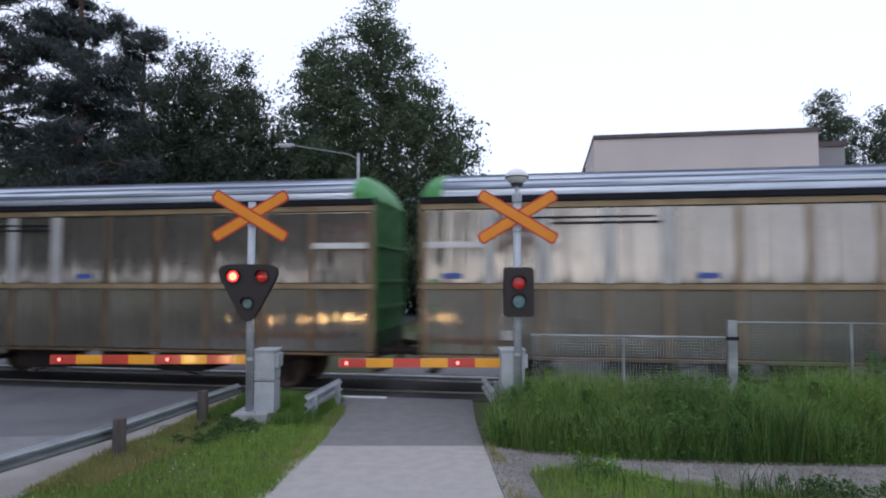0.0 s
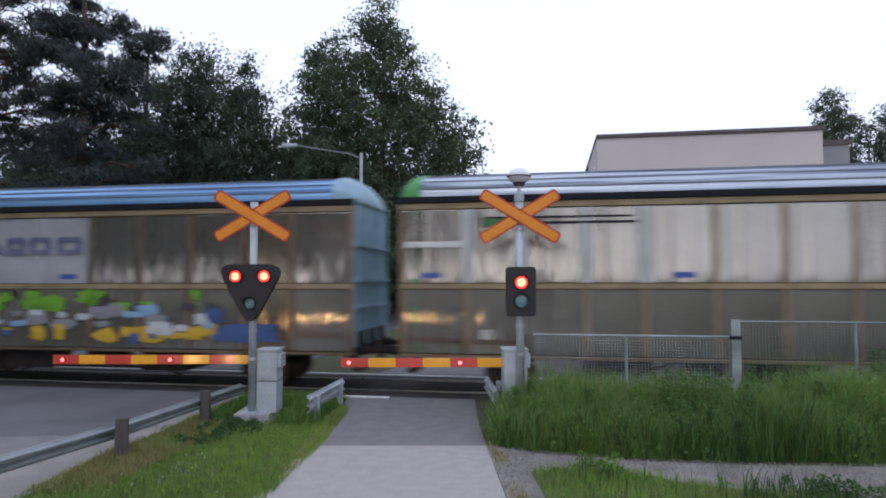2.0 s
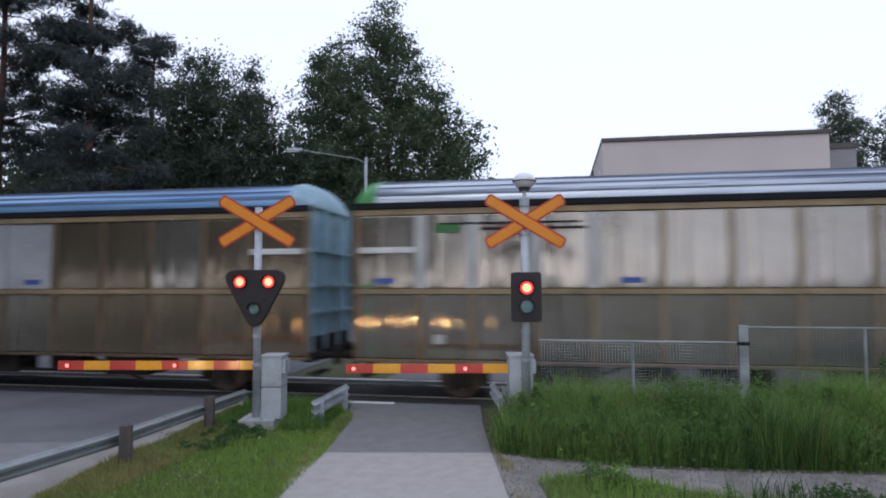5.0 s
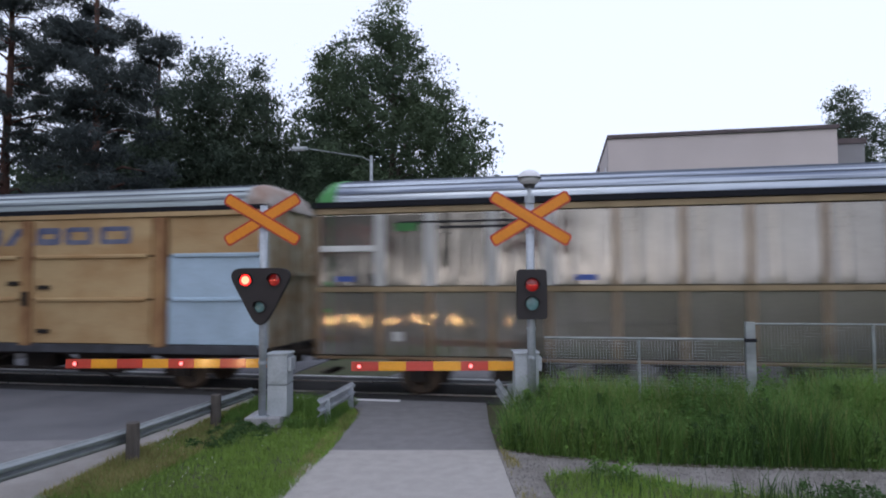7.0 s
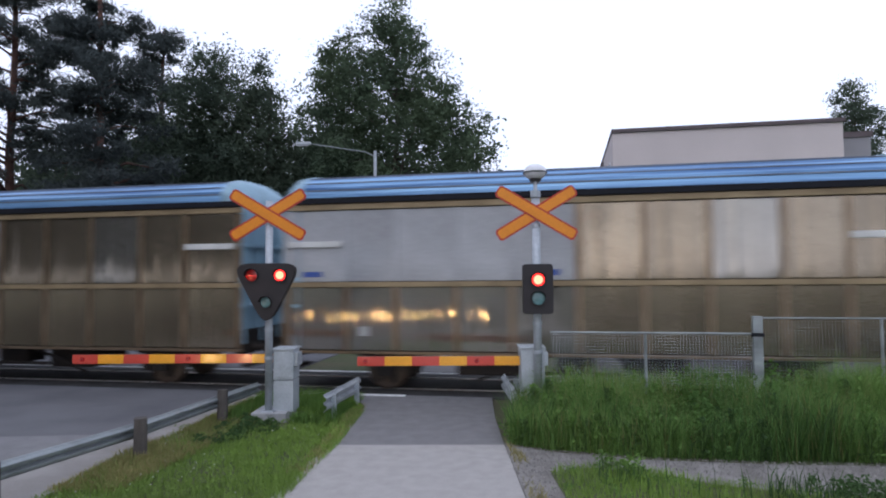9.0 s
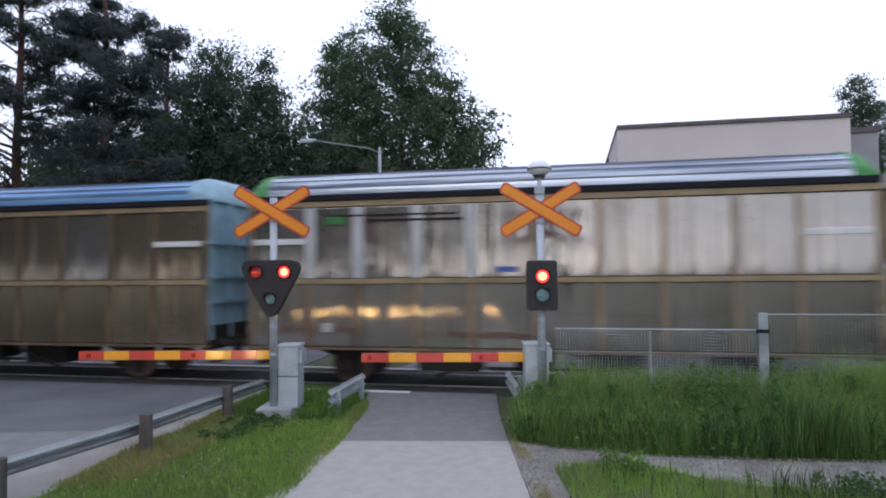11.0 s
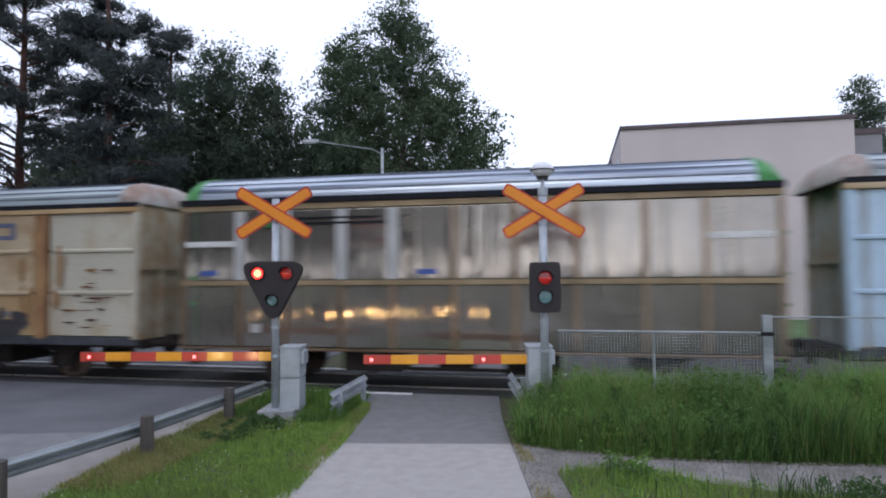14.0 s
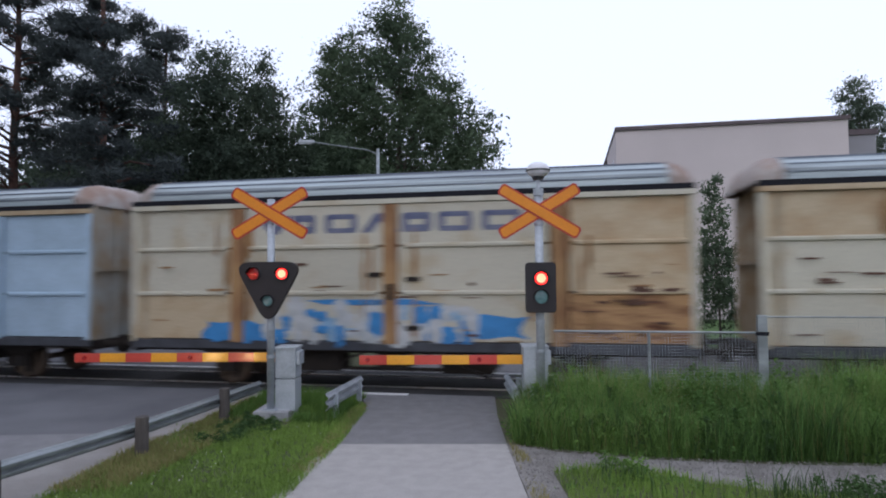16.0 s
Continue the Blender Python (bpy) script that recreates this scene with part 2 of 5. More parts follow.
GRASSLAWN = leaf_mat("lawn_blade", (0.24, 0.38, 0.075), (0.17, 0.25, 0.065))
GRASSLIGHT = leaf_mat("light_grass_blade", (0.28, 0.44, 0.13), (0.18, 0.33, 0.1))
WEED = leaf_mat("weed_leaf", (0.085, 0.15, 0.05), (0.05, 0.095, 0.035))
FLOWER = mat("white_flower", (0.75, 0.75, 0.65), None, 3, 0.8)


# ---------------- building blocks ----------------
def part(name, bm, material, parent=None, label="", at=(0, 0, 0), smooth=False):
    """Links a bmesh as one mesh object under a thing or a part."""
    me = bpy.data.meshes.new(name)
    bm.to_mesh(me)
    bm.free()
    for mm in (material if isinstance(material, (list, tuple)) else [material]):
        me.materials.append(mm)
    if smooth:
        for p in me.polygons:
            p.use_smooth = True
    return piece(name, me, parent, label, at)


def piece(name, me, parent=None, label="", at=(0, 0, 0)):
    ob = new(name, me)
    ob.parent, ob.location = parent, at
    if label:
        ob["label"] = label
    return ob


def thing(name, label, category, group="", m=None, kind=""):
    ob = new(name)
    ob.empty_display_size = 0.2
    if m:
        ob.matrix_basis = m
    return tagged(ob, label, category, group, kind)


def box(x0, x1, y0, y1, z0, z1, bevel=0.0, bm=None):
    bm = bm or bmesh.new()
    r = bmesh.ops.create_cube(bm, size=1.0, matrix=Matrix.LocRotScale(((x0 + x1) / 2, (y0 + y1) / 2, (z0 + z1) / 2), None, (x1 - x0, y1 - y0, z1 - z0)))
    if bevel:
        es = {e for v in r["verts"] for e in v.link_edges}
        bmesh.ops.bevel(bm, geom=list(es), offset=bevel, segments=2, affect="EDGES", profile=0.7)
    return bm


def rod(a, b, r, r2=None, seg=12, bm=None, caps=True):
    """A round bar from a to b."""
    bm = bm or bmesh.new()
    a, b = Vector(a), Vector(b)
    d = b - a
    m = Matrix.Translation((a + b) / 2) @ d.to_track_quat("Z", "Y").to_matrix().to_4x4()
    bmesh.ops.create_cone(bm, cap_ends=caps, segments=seg, radius1=r, radius2=r if r2 is None else r2, depth=d.length, matrix=m)
    return bm


def extrude_profile(pts, length, axis="x", bm=None):
    """A closed 2D outline (in y, z for axis x; in x, z for axis y) drawn out along the axis from 0 to length."""
    bm = bm or bmesh.new()
    to = (lambda p, d: (d, p[0], p[1])) if axis == "x" else (lambda p, d: (p[0], d, p[1]))
    a = [bm.verts.new(to(p, 0)) for p in pts]
    b = [bm.verts.new(to(p, length)) for p in pts]
    bm.faces.new(a)
    bm.faces.new(b[::-1])
    for i in range(len(pts)):
        j = (i + 1) % len(pts)
        bm.faces.new((a[j], a[i], b[i], b[j]))
    bmesh.ops.recalc_face_normals(bm, faces=bm.faces)
    return bm


def slab(name, pts, z0, z1, material, label, category, parent=None):
    bm = bmesh.new()
    lo = [bm.verts.new((x, y, z0)) for x, y in pts]
    hi = [bm.verts.new((x, y, z1)) for x, y in pts]
    bm.faces.new(hi)
    bm.faces.new(lo[::-1])
    for i in range(len(pts)):
        j = (i + 1) % len(pts)
        bm.faces.new((hi[i], lo[i], lo[j], hi[j]))
    bmesh.ops.recalc_face_normals(bm, faces=bm.faces)
    return tagged(part(name, bm, material, parent), label, category, kind="structure")


# the track's frame: s along the rails, off away from the road side, measured from the wagons' near face
YAW = 9.4
U = Vector((math.cos(radians(YAW)), -math.sin(radians(YAW)), 0))
NRM = Vector((math.sin(radians(YAW)), math.cos(radians(YAW)), 0))
FACE = Vector((0, 13.45, 0))


def track(s, off, z=0.0):
    return FACE + U * s + NRM * off + Vector((0, 0, z))


def tq(*so):
    return [tuple(track(s, o)[:2]) for s, o in so]


# ---------------- ground, roads, track ----------------
slab("ground", [(-1500, -1500), (1500, -1500), (1500, 1500), (-1500, 1500)], -0.6, -0.035, SOIL, "flat grassy earth reaching the horizon", "ground")


def road_x(y):
    return -5.35 + 0.12 * (y - 7.6)


slab("road_near", [(road_x(-60) - 8.2, -60), (road_x(-60) - 0.6, -60), (road_x(10.3) - 0.6, 10.3), (road_x(10.3) - 8.6, 9.6)], -0.2, -0.001, ASPHALT_LIGHT, "pale worn asphalt road", "road")
slab("road", [(road_x(10.3) - 8.6, 9.6), (road_x(10.3) - 0.6, 10.3), (road_x(14.2) - 0.6, 14.18), (road_x(13.9) - 9.5, 15.65)], -0.2, 0.0, ASPHALT, "grey asphalt road leading to the level crossing", "road")
slab("road_far", [tuple(track(-16, 3.3)[:2]), tuple(track(-5.2, 3.3)[:2]), (-1.5, 42), (8, 90), (-2, 90), (-11, 42)], -0.2, 0.0, ASPHALT, "grey asphalt road continuing past the crossing", "road")
slab("road_shoulder", [(road_x(-60) - 0.6, -60), (road_x(-60) + 0.45, -60), (road_x(13.8) + 0.5, 13.8), (road_x(13.8) - 0.6, 13.9)], -0.2, 0.012, SHOULDER, "pale worn concrete strip along the road", "kerb")
slab("path_near", [(-2.5, -30), (1.1, -30), (0.72, 7.0), (0.62, 9.62), (-2.02, 9.62), (-2.32, 7.0)], -0.2, 0.0, ASPHALT_OLD, "pale worn asphalt footpath", "path")
slab("path_crossing", [(-1.96, 9.62), (0.62, 9.62), (0.58, 11.4), (0.62, 13.3), (-2.35, 13.8), (-1.9, 12.4), (-1.92, 11)], -0.2, -0.002, ASPHALT_PATH, "darker patched asphalt footpath before the rails", "path")
slab("crossing_deck", tq((-14.5, -0.1), (2.0, -0.1), (2.0, 3.2), (-14.5, 3.2)), -0.2, -0.004, DECK, "dark rubber deck between the rails", "crossing")
slab("path_far", tq((-2.4, 3.3), (1.0, 3.3), (4.5, 30), (2.5, 30)), -0.2, -0.004, ASPHALT_PATH, "grey asphalt footpath beyond the rails", "path")
for off, sa, sb in ((-0.14, -3.9, -1.2), (3.0, -14.5, 2.0)):
    slab("crossing_edge", tq((sa, off - 0.07), (sb, off - 0.07), (sb, off + 0.07), (sa, off + 0.07)), -0.2, 0.014, WHITELINE, "pale steel edge of the crossing deck", "edge strip")
slab("lawn_far", tq((2.6, 8.6), (60, 8.6), (60, 60), (6, 60)), -0.3, -0.015, LAWN, "mown green lawn beyond the railway", "lawn")
slab("gravel_path", [(0.62, 9.66), (1.3, 9.25), (2.6, 8.85), (4.2, 8.65), (7, 8.5), (14, 8.2), (30, 7.6), (30, 6.4), (14, 6.6), (5.2, 6.9), (3.3, 7.5), (2.4, 8.0), (1.45, 8.3), (1.2, 7.9), (1.15, 7.2), (1.2, 5.5), (0.8, 4.0), (0.74, 7.0)], -0.2, -0.008, GRAVEL, "trodden grey gravel side path", "path")
# the bed reaches past the track so its painted-in shade shows under the wagons
for s0, s1 in ((-260, -14.5), (2.0, 260)):
    slab("ballast_bed", tq((s0, -0.9), (s1, -0.9), (s1, 8.6), (s0, 8.6)), -0.3, -0.01, BALLAST, "brown stone ballast under the track", "ballast")
for off in (0.69, 2.21):
    bm = extrude_profile([(-0.036, 0.02), (0.036, 0.02), (0.036, -0.02), (0.01, -0.03), (0.01, -0.12), (0.07, -0.15), (-0.07, -0.15), (-0.01, -0.12), (-0.01, -0.03), (-0.036, -0.02)], 520)
    ob = tagged(part("rail", bm, RAILSTEEL), "worn steel railway rail with a polished head", "rail", "rails of the track", "structure")
    ob.matrix_basis = Matrix.Translation(track(-260, off)) @ pose(0, 0, 0, 0, 0, -YAW)


# ---------------- the freight wagons ----------------
LEN, HALF, FLOORZ, EAVE, CREST = 13.0, 1.42, 1.03, 4.26, 4.9
CACHE = {}


def shared(key, build, material, smooth=False):
    """One mesh for all alike parts."""
    k = (key, material.name)
    if k not in CACHE:
        bm = build()
        me = bpy.data.meshes.new(key)
        bm.to_mesh(me)
        bm.free()
        me.materials.append(material)
        if smooth:
            for p in me.polygons:
                p.use_smooth = True
        CACHE[k] = me
    return CACHE[k]


def arch(z0, z1, half, n=30):
    """Half outline of the arched roof from eave to eave."""
    pts = []
    for i in range(n + 1):
        a = math.pi * i / n
        k = 1.018 if i % 5 == 3 else 1.0
        pts.append((-half * k * math.copysign(abs(math.cos(a)) ** 0.72, math.cos(a)), z0 + (z1 - z0) * k * math.sin(a) ** 0.8))
    return pts


def roof_seams(w, length):
    """Dark lapped joints that run along the roof sheets."""
    pts = arch(EAVE + 0.03, CREST, HALF + 0.06)
    for i in (2, 5, 8, 12):
        y, z = pts[i]
        piece("roof_seam", shared("roof_seam%d_%.2f" % (i, length), lambda: box(-length / 2 + 0.05, length / 2 - 0.05, y - 0.022, y + 0.02, z - 0.014, z + 0.014), SEAM), w, "dark lapped joint")


def roof_mesh(length):
    outer = arch(EAVE + 0.03, CREST, HALF + 0.06)
    inner = [(y * 0.97, z - 0.05) for y, z in outer][::-1]
    return extrude_profile(outer + inner, length)


def roof_dome(depth, swell=0.0):
    """The rounded end of a roof: the arch sinks to the eave towards x = 0."""
    bm = bmesh.new()
    rows, n = [], 7
    for i in range(n):
        a = math.pi / 2 * i / (n - 1)
        k = max(0.06, math.sin(a))
        rows.append([bm.verts.new((depth * (1 - math.cos(a)), y, z)) for y, z in arch(EAVE + 0.03, EAVE + 0.03 + (CREST + swell - EAVE - 0.03) * k, (HALF + 0.06 + swell) * (0.8 + 0.2 * math.sin(a)))])
    for p, q in zip(rows, rows[1:]):
        for j in range(len(p) - 1):
            bm.faces.new((p[j], p[j + 1], q[j + 1], q[j]))
    bm.faces.new(rows[0])
    bm.faces.new(rows[-1][::-1])
    bmesh.ops.recalc_face_normals(bm, faces=bm.faces)
    return bm


def end_mesh():
    return box(0, 0.07, -HALF, HALF, FLOORZ - 0.05, EAVE + 0.04)


def spoked_wheel():
    """Solid rail wheel with flange, dished web and hub, its axle along y."""
    prof = [(0.0, 0.09), (0.09, 0.09), (0.1, 0.05), (0.3, 0.02), (0.39, 0.04), (0.46, 0.065), (0.455, -0.05), (0.49, -0.06), (0.488, -0.085), (0.39, -0.08), (0.32, -0.02), (0.1, -0.06), (0.0, -0.07)]
    bm = bmesh.new()
    n, rings = 28, []
    for i in range(n):
        a = 2 * math.pi * i / n
        rings.append([bm.verts.new((r * math.cos(a), -y, r * math.sin(a))) for r, y in prof])
    for i in range(n):
        p, q = rings[i], rings[(i + 1) % n]
        for k in range(len(prof) - 1):
            bm.faces.new((p[k], p[k + 1], q[k + 1], q[k]))
    bmesh.ops.remove_doubles(bm, verts=bm.verts, dist=1e-4)
    bmesh.ops.recalc_face_normals(bm, faces=bm.faces)
    for k in range(6):
        a = math.pi * k / 3
        rod((0.2 * math.cos(a), 0.05, 0.2 * math.sin(a)), (0.2 * math.cos(a), -0.045, 0.2 * math.sin(a)), 0.035, seg=8, bm=bm)
    return bm


def buffer_mesh():
    bm = rod((0, 0, 0), (0.3, 0, 0), 0.1, 0.085, 12)
    rod((0.3, 0, 0), (0.5, 0, 0), 0.065, seg=12, bm=bm)
    rod((0.5, 0, 0), (0.54, 0, 0), 0.22, 0.21, 18, bm=bm)
    return bm


def spring_mesh():
    bm = bmesh.new()
    for i in range(6):
        w = 0.62 - i * 0.085
        box(-w, w, -0.06, 0.06, 0.78 - i * 0.03, 0.806 - i * 0.03, bm=bm)
    box(-0.16, 0.16, -0.09, 0.09, 0.34, 0.62, 0.03, bm=bm)
    box(-0.24, -0.18, -0.05, 0.05, 0.2, 0.95, bm=bm)
    box(0.18, 0.24, -0.05, 0.05, 0.2, 0.95, bm=bm)
    return bm


def running_gear(w, LEN=13.0):
    """Frame, axles, springs, buffers, brake gear and coupling."""
    piece("underframe", shared("underframe%.2f" % LEN, lambda: box(-LEN / 2 + 0.1, LEN / 2 - 0.1, -1.2, 1.2, 0.9, FLOORZ - 0.02), UNDER), w)

    def sole():
        bm = bmesh.new()
        for y in (-1.33, 1.25):
            box(-LEN / 2 + 0.02, LEN / 2 - 0.02, y, y + 0.08, 0.84, FLOORZ - 0.04, bm=bm)
        for s in (-1, 1):
            bmesh.ops.create_cube(bm, size=1, matrix=Matrix.LocRotScale((s * 1.3, -1.05, 0.6), Euler((0, s * 0.35, 0)), (1.9, 0.05, 0.06)))
            box(s * LEN / 2 - 0.05, s * LEN / 2 + 0.05, -1.3, 1.3, 0.8, FLOORZ, bm=bm)
        box(-1.1, 1.1, -1.07, -1.03, 0.42, 0.5, bm=bm)
        box(-2.6, -1.2, -1.15, -0.5, 0.4, 0.86, 0.04, bm=bm)
        box(1.0, 2.2, -0.9, 0.4, 0.35, 0.86, 0.05, bm=bm)
        box(-0.5, 0.3, -0.9, -0.3, 0.45, 0.85, 0.05, bm=bm)
        return bm
    piece("sole_bar", shared("sole_bar%.2f" % LEN, sole, UNDER), w)
    for s in (-1, 1):
        ax = piece("wheelset", shared("axle", lambda: rod((0, -0.98, 0), (0, 0.98, 0), 0.075), WHEEL), w, at=(s * (LEN / 2 - 2.27), 0, 0.48))
        for y, r in ((-0.79, 0), (0.79, 180)):
            wh = piece("wheel", shared("wheel", spoked_wheel, WHEEL, True), ax, at=(0, y, 0))
            wh.rotation_euler[2] = radians(r)
        for y in (-1.06, 1.06):
            piece("leaf_spring", shared("leaf_spring", spring_mesh, UNDER), w, at=(s * (LEN / 2 - 2.27), y, 0))
        for y in (-0.98, 0.98):
            bf = piece("buffer", shared("buffer", buffer_mesh, UNDER, True), w, at=(s * LEN / 2, y, 0.93))
            bf.rotation_euler[2] = 0 if s > 0 else math.pi
        hk = piece("coupling", shared("coupling", lambda: box(0.0, 0.53, -0.05, 0.05, 0.82, 0.94, 0.02), UNDER), w, at=(s * LEN / 2, 0, 0))
        hk.rotation_euler[2] = 0 if s > 0 else math.pi
        piece("brake_block", shared("brake_block", lambda: box(-0.06, 0.06, -0.88, -0.7, 0.3, 0.65, 0.02), UNDER), w, at=(s * (LEN / 2 - 2.27) - s * 0.58, 0, 0))


def blob(seed, w, h, n=18, ragged=0.25):
    """A ragged flat patch of sprayed paint."""
    rnd = random.Random(seed)
    bm = bmesh.new()
    pts = []
    for i in range(n):
        a = 2 * math.pi * i / n
        k = 1 + ragged * (rnd.random() - 0.5) * 2
        ca, sa = math.cos(a), math.sin(a)
        pts.append((w / 2 * k * math.copysign(abs(ca) ** 0.6, ca), h / 2 * k * math.copysign(abs(sa) ** 0.6, sa)))
    lo = [bm.verts.new((x, 0, z)) for x, z in pts]
    hi = [bm.verts.new((x, -0.004, z)) for x, z in pts]
    bm.faces.new(hi)
    for i in range(n):
        j = (i + 1) % n
        bm.faces.new((hi[i], lo[i], lo[j], hi[j]))
    bmesh.ops.recalc_face_normals(bm, faces=bm.faces)
    return bm


def logo(w, x0, x1, z, y, h=0.42):
    """A faded word mark drawn as plain wedges, blocks and rings."""
    def flat(pts):
        return extrude_profile(pts, 0.004, "y")

    def wedge(d, up):
        k = 1 if up else -1
        return flat([(-d / 2, -k * h / 2), (-d * 0.12, k * h / 2), (d * 0.12, k * h / 2), (d / 2, -k * h / 2), (d * 0.22, -k * h / 2), (0, k * h * 0.1), (-d * 0.22, -k * h / 2)])

    def ring(d, solid):
        t = h * (0.36 if solid else 0.27)
        bm = flat([(-d / 2 + 0.05, h / 2), (d / 2 - 0.05, h / 2), (d / 2, h / 2 - 0.07), (d / 2, h / 2 - t), (-d / 2, h / 2 - t), (-d / 2, h / 2 - 0.07)])
        extrude_profile([(-d / 2 + 0.05, -h / 2), (-d / 2, -h / 2 + 0.07), (-d / 2, -h / 2 + t), (d / 2, -h / 2 + t), (d / 2, -h / 2 + 0.07), (d / 2 - 0.05, -h / 2)], 0.004, "y", bm)
        for sx in (-1, 1):
            u, v = sorted((sx * d / 2, sx * (d / 2 - 0.16)))
            box(u, v, 0.0, 0.004, -h / 2 + t, h / 2 - t, bm=bm)
        return bm
    full = x1 - x0
    for f, d, kind in ((0.07, 0.15, "down"), (0.19, 0.09, "solid"), (0.335, 0.125, "ring"), (0.485, 0.15, "up"), (0.62, 0.11, "solid"), (0.76, 0.125, "ring"), (0.925, 0.14, "ring")):
        d *= full
        build = (lambda: wedge(d, kind == "up")) if kind in ("up", "down") else (lambda: ring(d, kind == "solid"))
        piece("mark", shared("mark_%s%.2f" % (kind, d), build, LOGOBLUE), w, "faded dark blue mark", (x0 + full * f, y - 0.004, z))


def spray(w, patches, y, LEN=13.0, name="paint_patch", what=" sprayed paint"):
    """patches: (x from the left end, z, width, height, colour)."""
    for i, (x, z, ww, hh, c) in enumerate(patches):
        piece(name, shared("patch_%s_%.2f_%.2f_%d" % (c, ww, hh, i), lambda: blob(i * 7 + int(ww * 100), ww, hh), SPRAY[c]), w, c + what, (-LEN / 2 + x, y - 0.0042 * (i % 5), z))


OLD = 12.6
DOME = 0.5
EDGES = [0, 1.5, 2.62, 3.96, 5.14, 6.5, 7.8, 9.05, 10.4, 11.55, LEN]


def sliding_wall_wagon(m, roof, end, panels, posts, label, bars=True):
    """A covered wagon with metal sliding walls: panels gives the upper and lower materials column by column."""
    w = thing("freight_wagon", label, "freight wagon", "wagons of the train", m)
    L0 = -LEN / 2
    piece("body", shared("body", lambda: box(L0 + 0.42, -L0 - 0.18, -HALF + 0.06, HALF - 0.03, 0.92, EAVE), UNDER), w)
    piece("roof", shared("roof", lambda: roof_mesh(LEN - 2 * DOME), roof, False), w, at=(L0 + DOME, 0, 0))
    roof_seams(w, LEN - 2 * DOME)
    for s, x in ((0, L0 + 0.34), (1, -L0 - 0.13)):
        e = piece("end_wall", shared("end_wall", end_mesh, end), w, at=(x, 0, 0))

        def ribs():
            bm = bmesh.new()
            for y in (-1.3, -0.45, 0.45, 1.3):
                box(-0.05, 0.05, y - 0.05, y + 0.05, FLOORZ, EAVE + 0.1, 0.01, bm=bm)
            for z in (1.9, 2.5, 3.3):
                box(-0.07, 0.07, -HALF - 0.02, HALF, z - 0.035, z + 0.035, bm=bm)
            return bm
        piece("end_rib", shared("end_rib", ribs, end), e, at=(-0.04 if s == 0 else 0.1, 0, 0))
        cap = piece("roof_cap", shared("roof_cap", lambda: roof_dome(DOME, 0.03), GREENCAP if end is GREENEND else end, True), w, at=((L0 - 0.02) if s == 0 else (-L0 + 0.02), 0, 0))
        cap.rotation_euler[2] = 0 if s == 0 else math.pi
        piece("end_beam", shared("end_beam", lambda: box(-0.09, 0.09, -HALF + 0.03, HALF - 0.03, 0.8, 1.35, 0.02), UNDER), w, "black lower end beam", at=(x + 0.035, 0, 0))
        piece("end_step", shared("end_step", lambda: box(-0.1, 0.1, -1.3, -0.5, 0.5, 0.56), UNDER), w, at=(x + (-0.1 if s == 0 else 0.17), 0, 0))
    yf = -HALF
    for i in range(10):
        a, b = EDGES[i], EDGES[i + 1]
        for row, z0, z1 in ((0, 2.44, 4.01), (1, 0.94, 2.31)):
            mm = panels[row][i]
            piece("wall_panel", shared("panel%d_%d" % (i, row), lambda: box(-(b - a) / 2 + 0.05, (b - a) / 2 - 0.05, yf, yf + 0.08, z0, z1, 0.015), mm), w, at=(L0 + (a + b) / 2, 0, 0))
    for i in range(11):
        for row, z0, z1 in ((0, 2.44, 4.01), (1, 0.94, 2.31)):
            pm = posts[row](i)
            piece("wall_post", shared("post%d" % row, lambda: box(-0.13 if pm is POSTWHITE else -0.06, 0.13 if pm is POSTWHITE else 0.06, yf - 0.035, yf + 0.05, z0, z1, 0.012), pm), w, at=(L0 + min(max(EDGES[i], 0.07), LEN - 0.07), 0, 0))
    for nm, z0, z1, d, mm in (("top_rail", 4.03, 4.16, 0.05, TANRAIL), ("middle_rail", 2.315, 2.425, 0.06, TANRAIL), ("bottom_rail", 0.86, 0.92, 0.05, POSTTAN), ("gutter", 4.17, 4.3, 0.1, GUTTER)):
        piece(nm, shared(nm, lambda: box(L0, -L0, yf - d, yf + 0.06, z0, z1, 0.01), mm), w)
    if bars:
        for x in (0.75, 12.2):
            piece("grab_bar", shared("grab_bar", lambda: box(-0.62, 0.62, yf - 0.05, yf + 0.01, 3.2, 3.33, 0.015), MARKWHITE), w, "white painted bar", (L0 + x, 0, 0))
    for x, z in ((1.9, 1.35),):
        piece("plate", shared("plate", lambda: box(-0.12, 0.12, yf - 0.012, yf + 0.01, -0.1, 0.1), POSTWHITE), w, at=(L0 + x, 0, z))
    for x, z in ((0.7, 2.6), (5.9, 2.6)):
        piece("mark", shared("blue_mark", lambda: box(-0.22, 0.22, yf - 0.006, yf + 0.01, -0.06, 0.06), MARKBLUE), w, at=(L0 + x, 0, z))
    for x, z, wd, hh, mm in () if roof is ROOFBLUE else ((3.4, 3.82, 1.5, 0.02, GUTTER), (3.9, 3.7, 1.1, 0.025, GUTTER), (2.1, 3.72, 0.24, 0.09, GREENEND)):
        piece("mark", shared("mark_%.2f" % x, lambda: box(-wd, wd, yf - 0.04, yf + 0.01, -hh, hh), mm), w, at=(L0 + x, 0, z))
    running_gear(w)
    return w


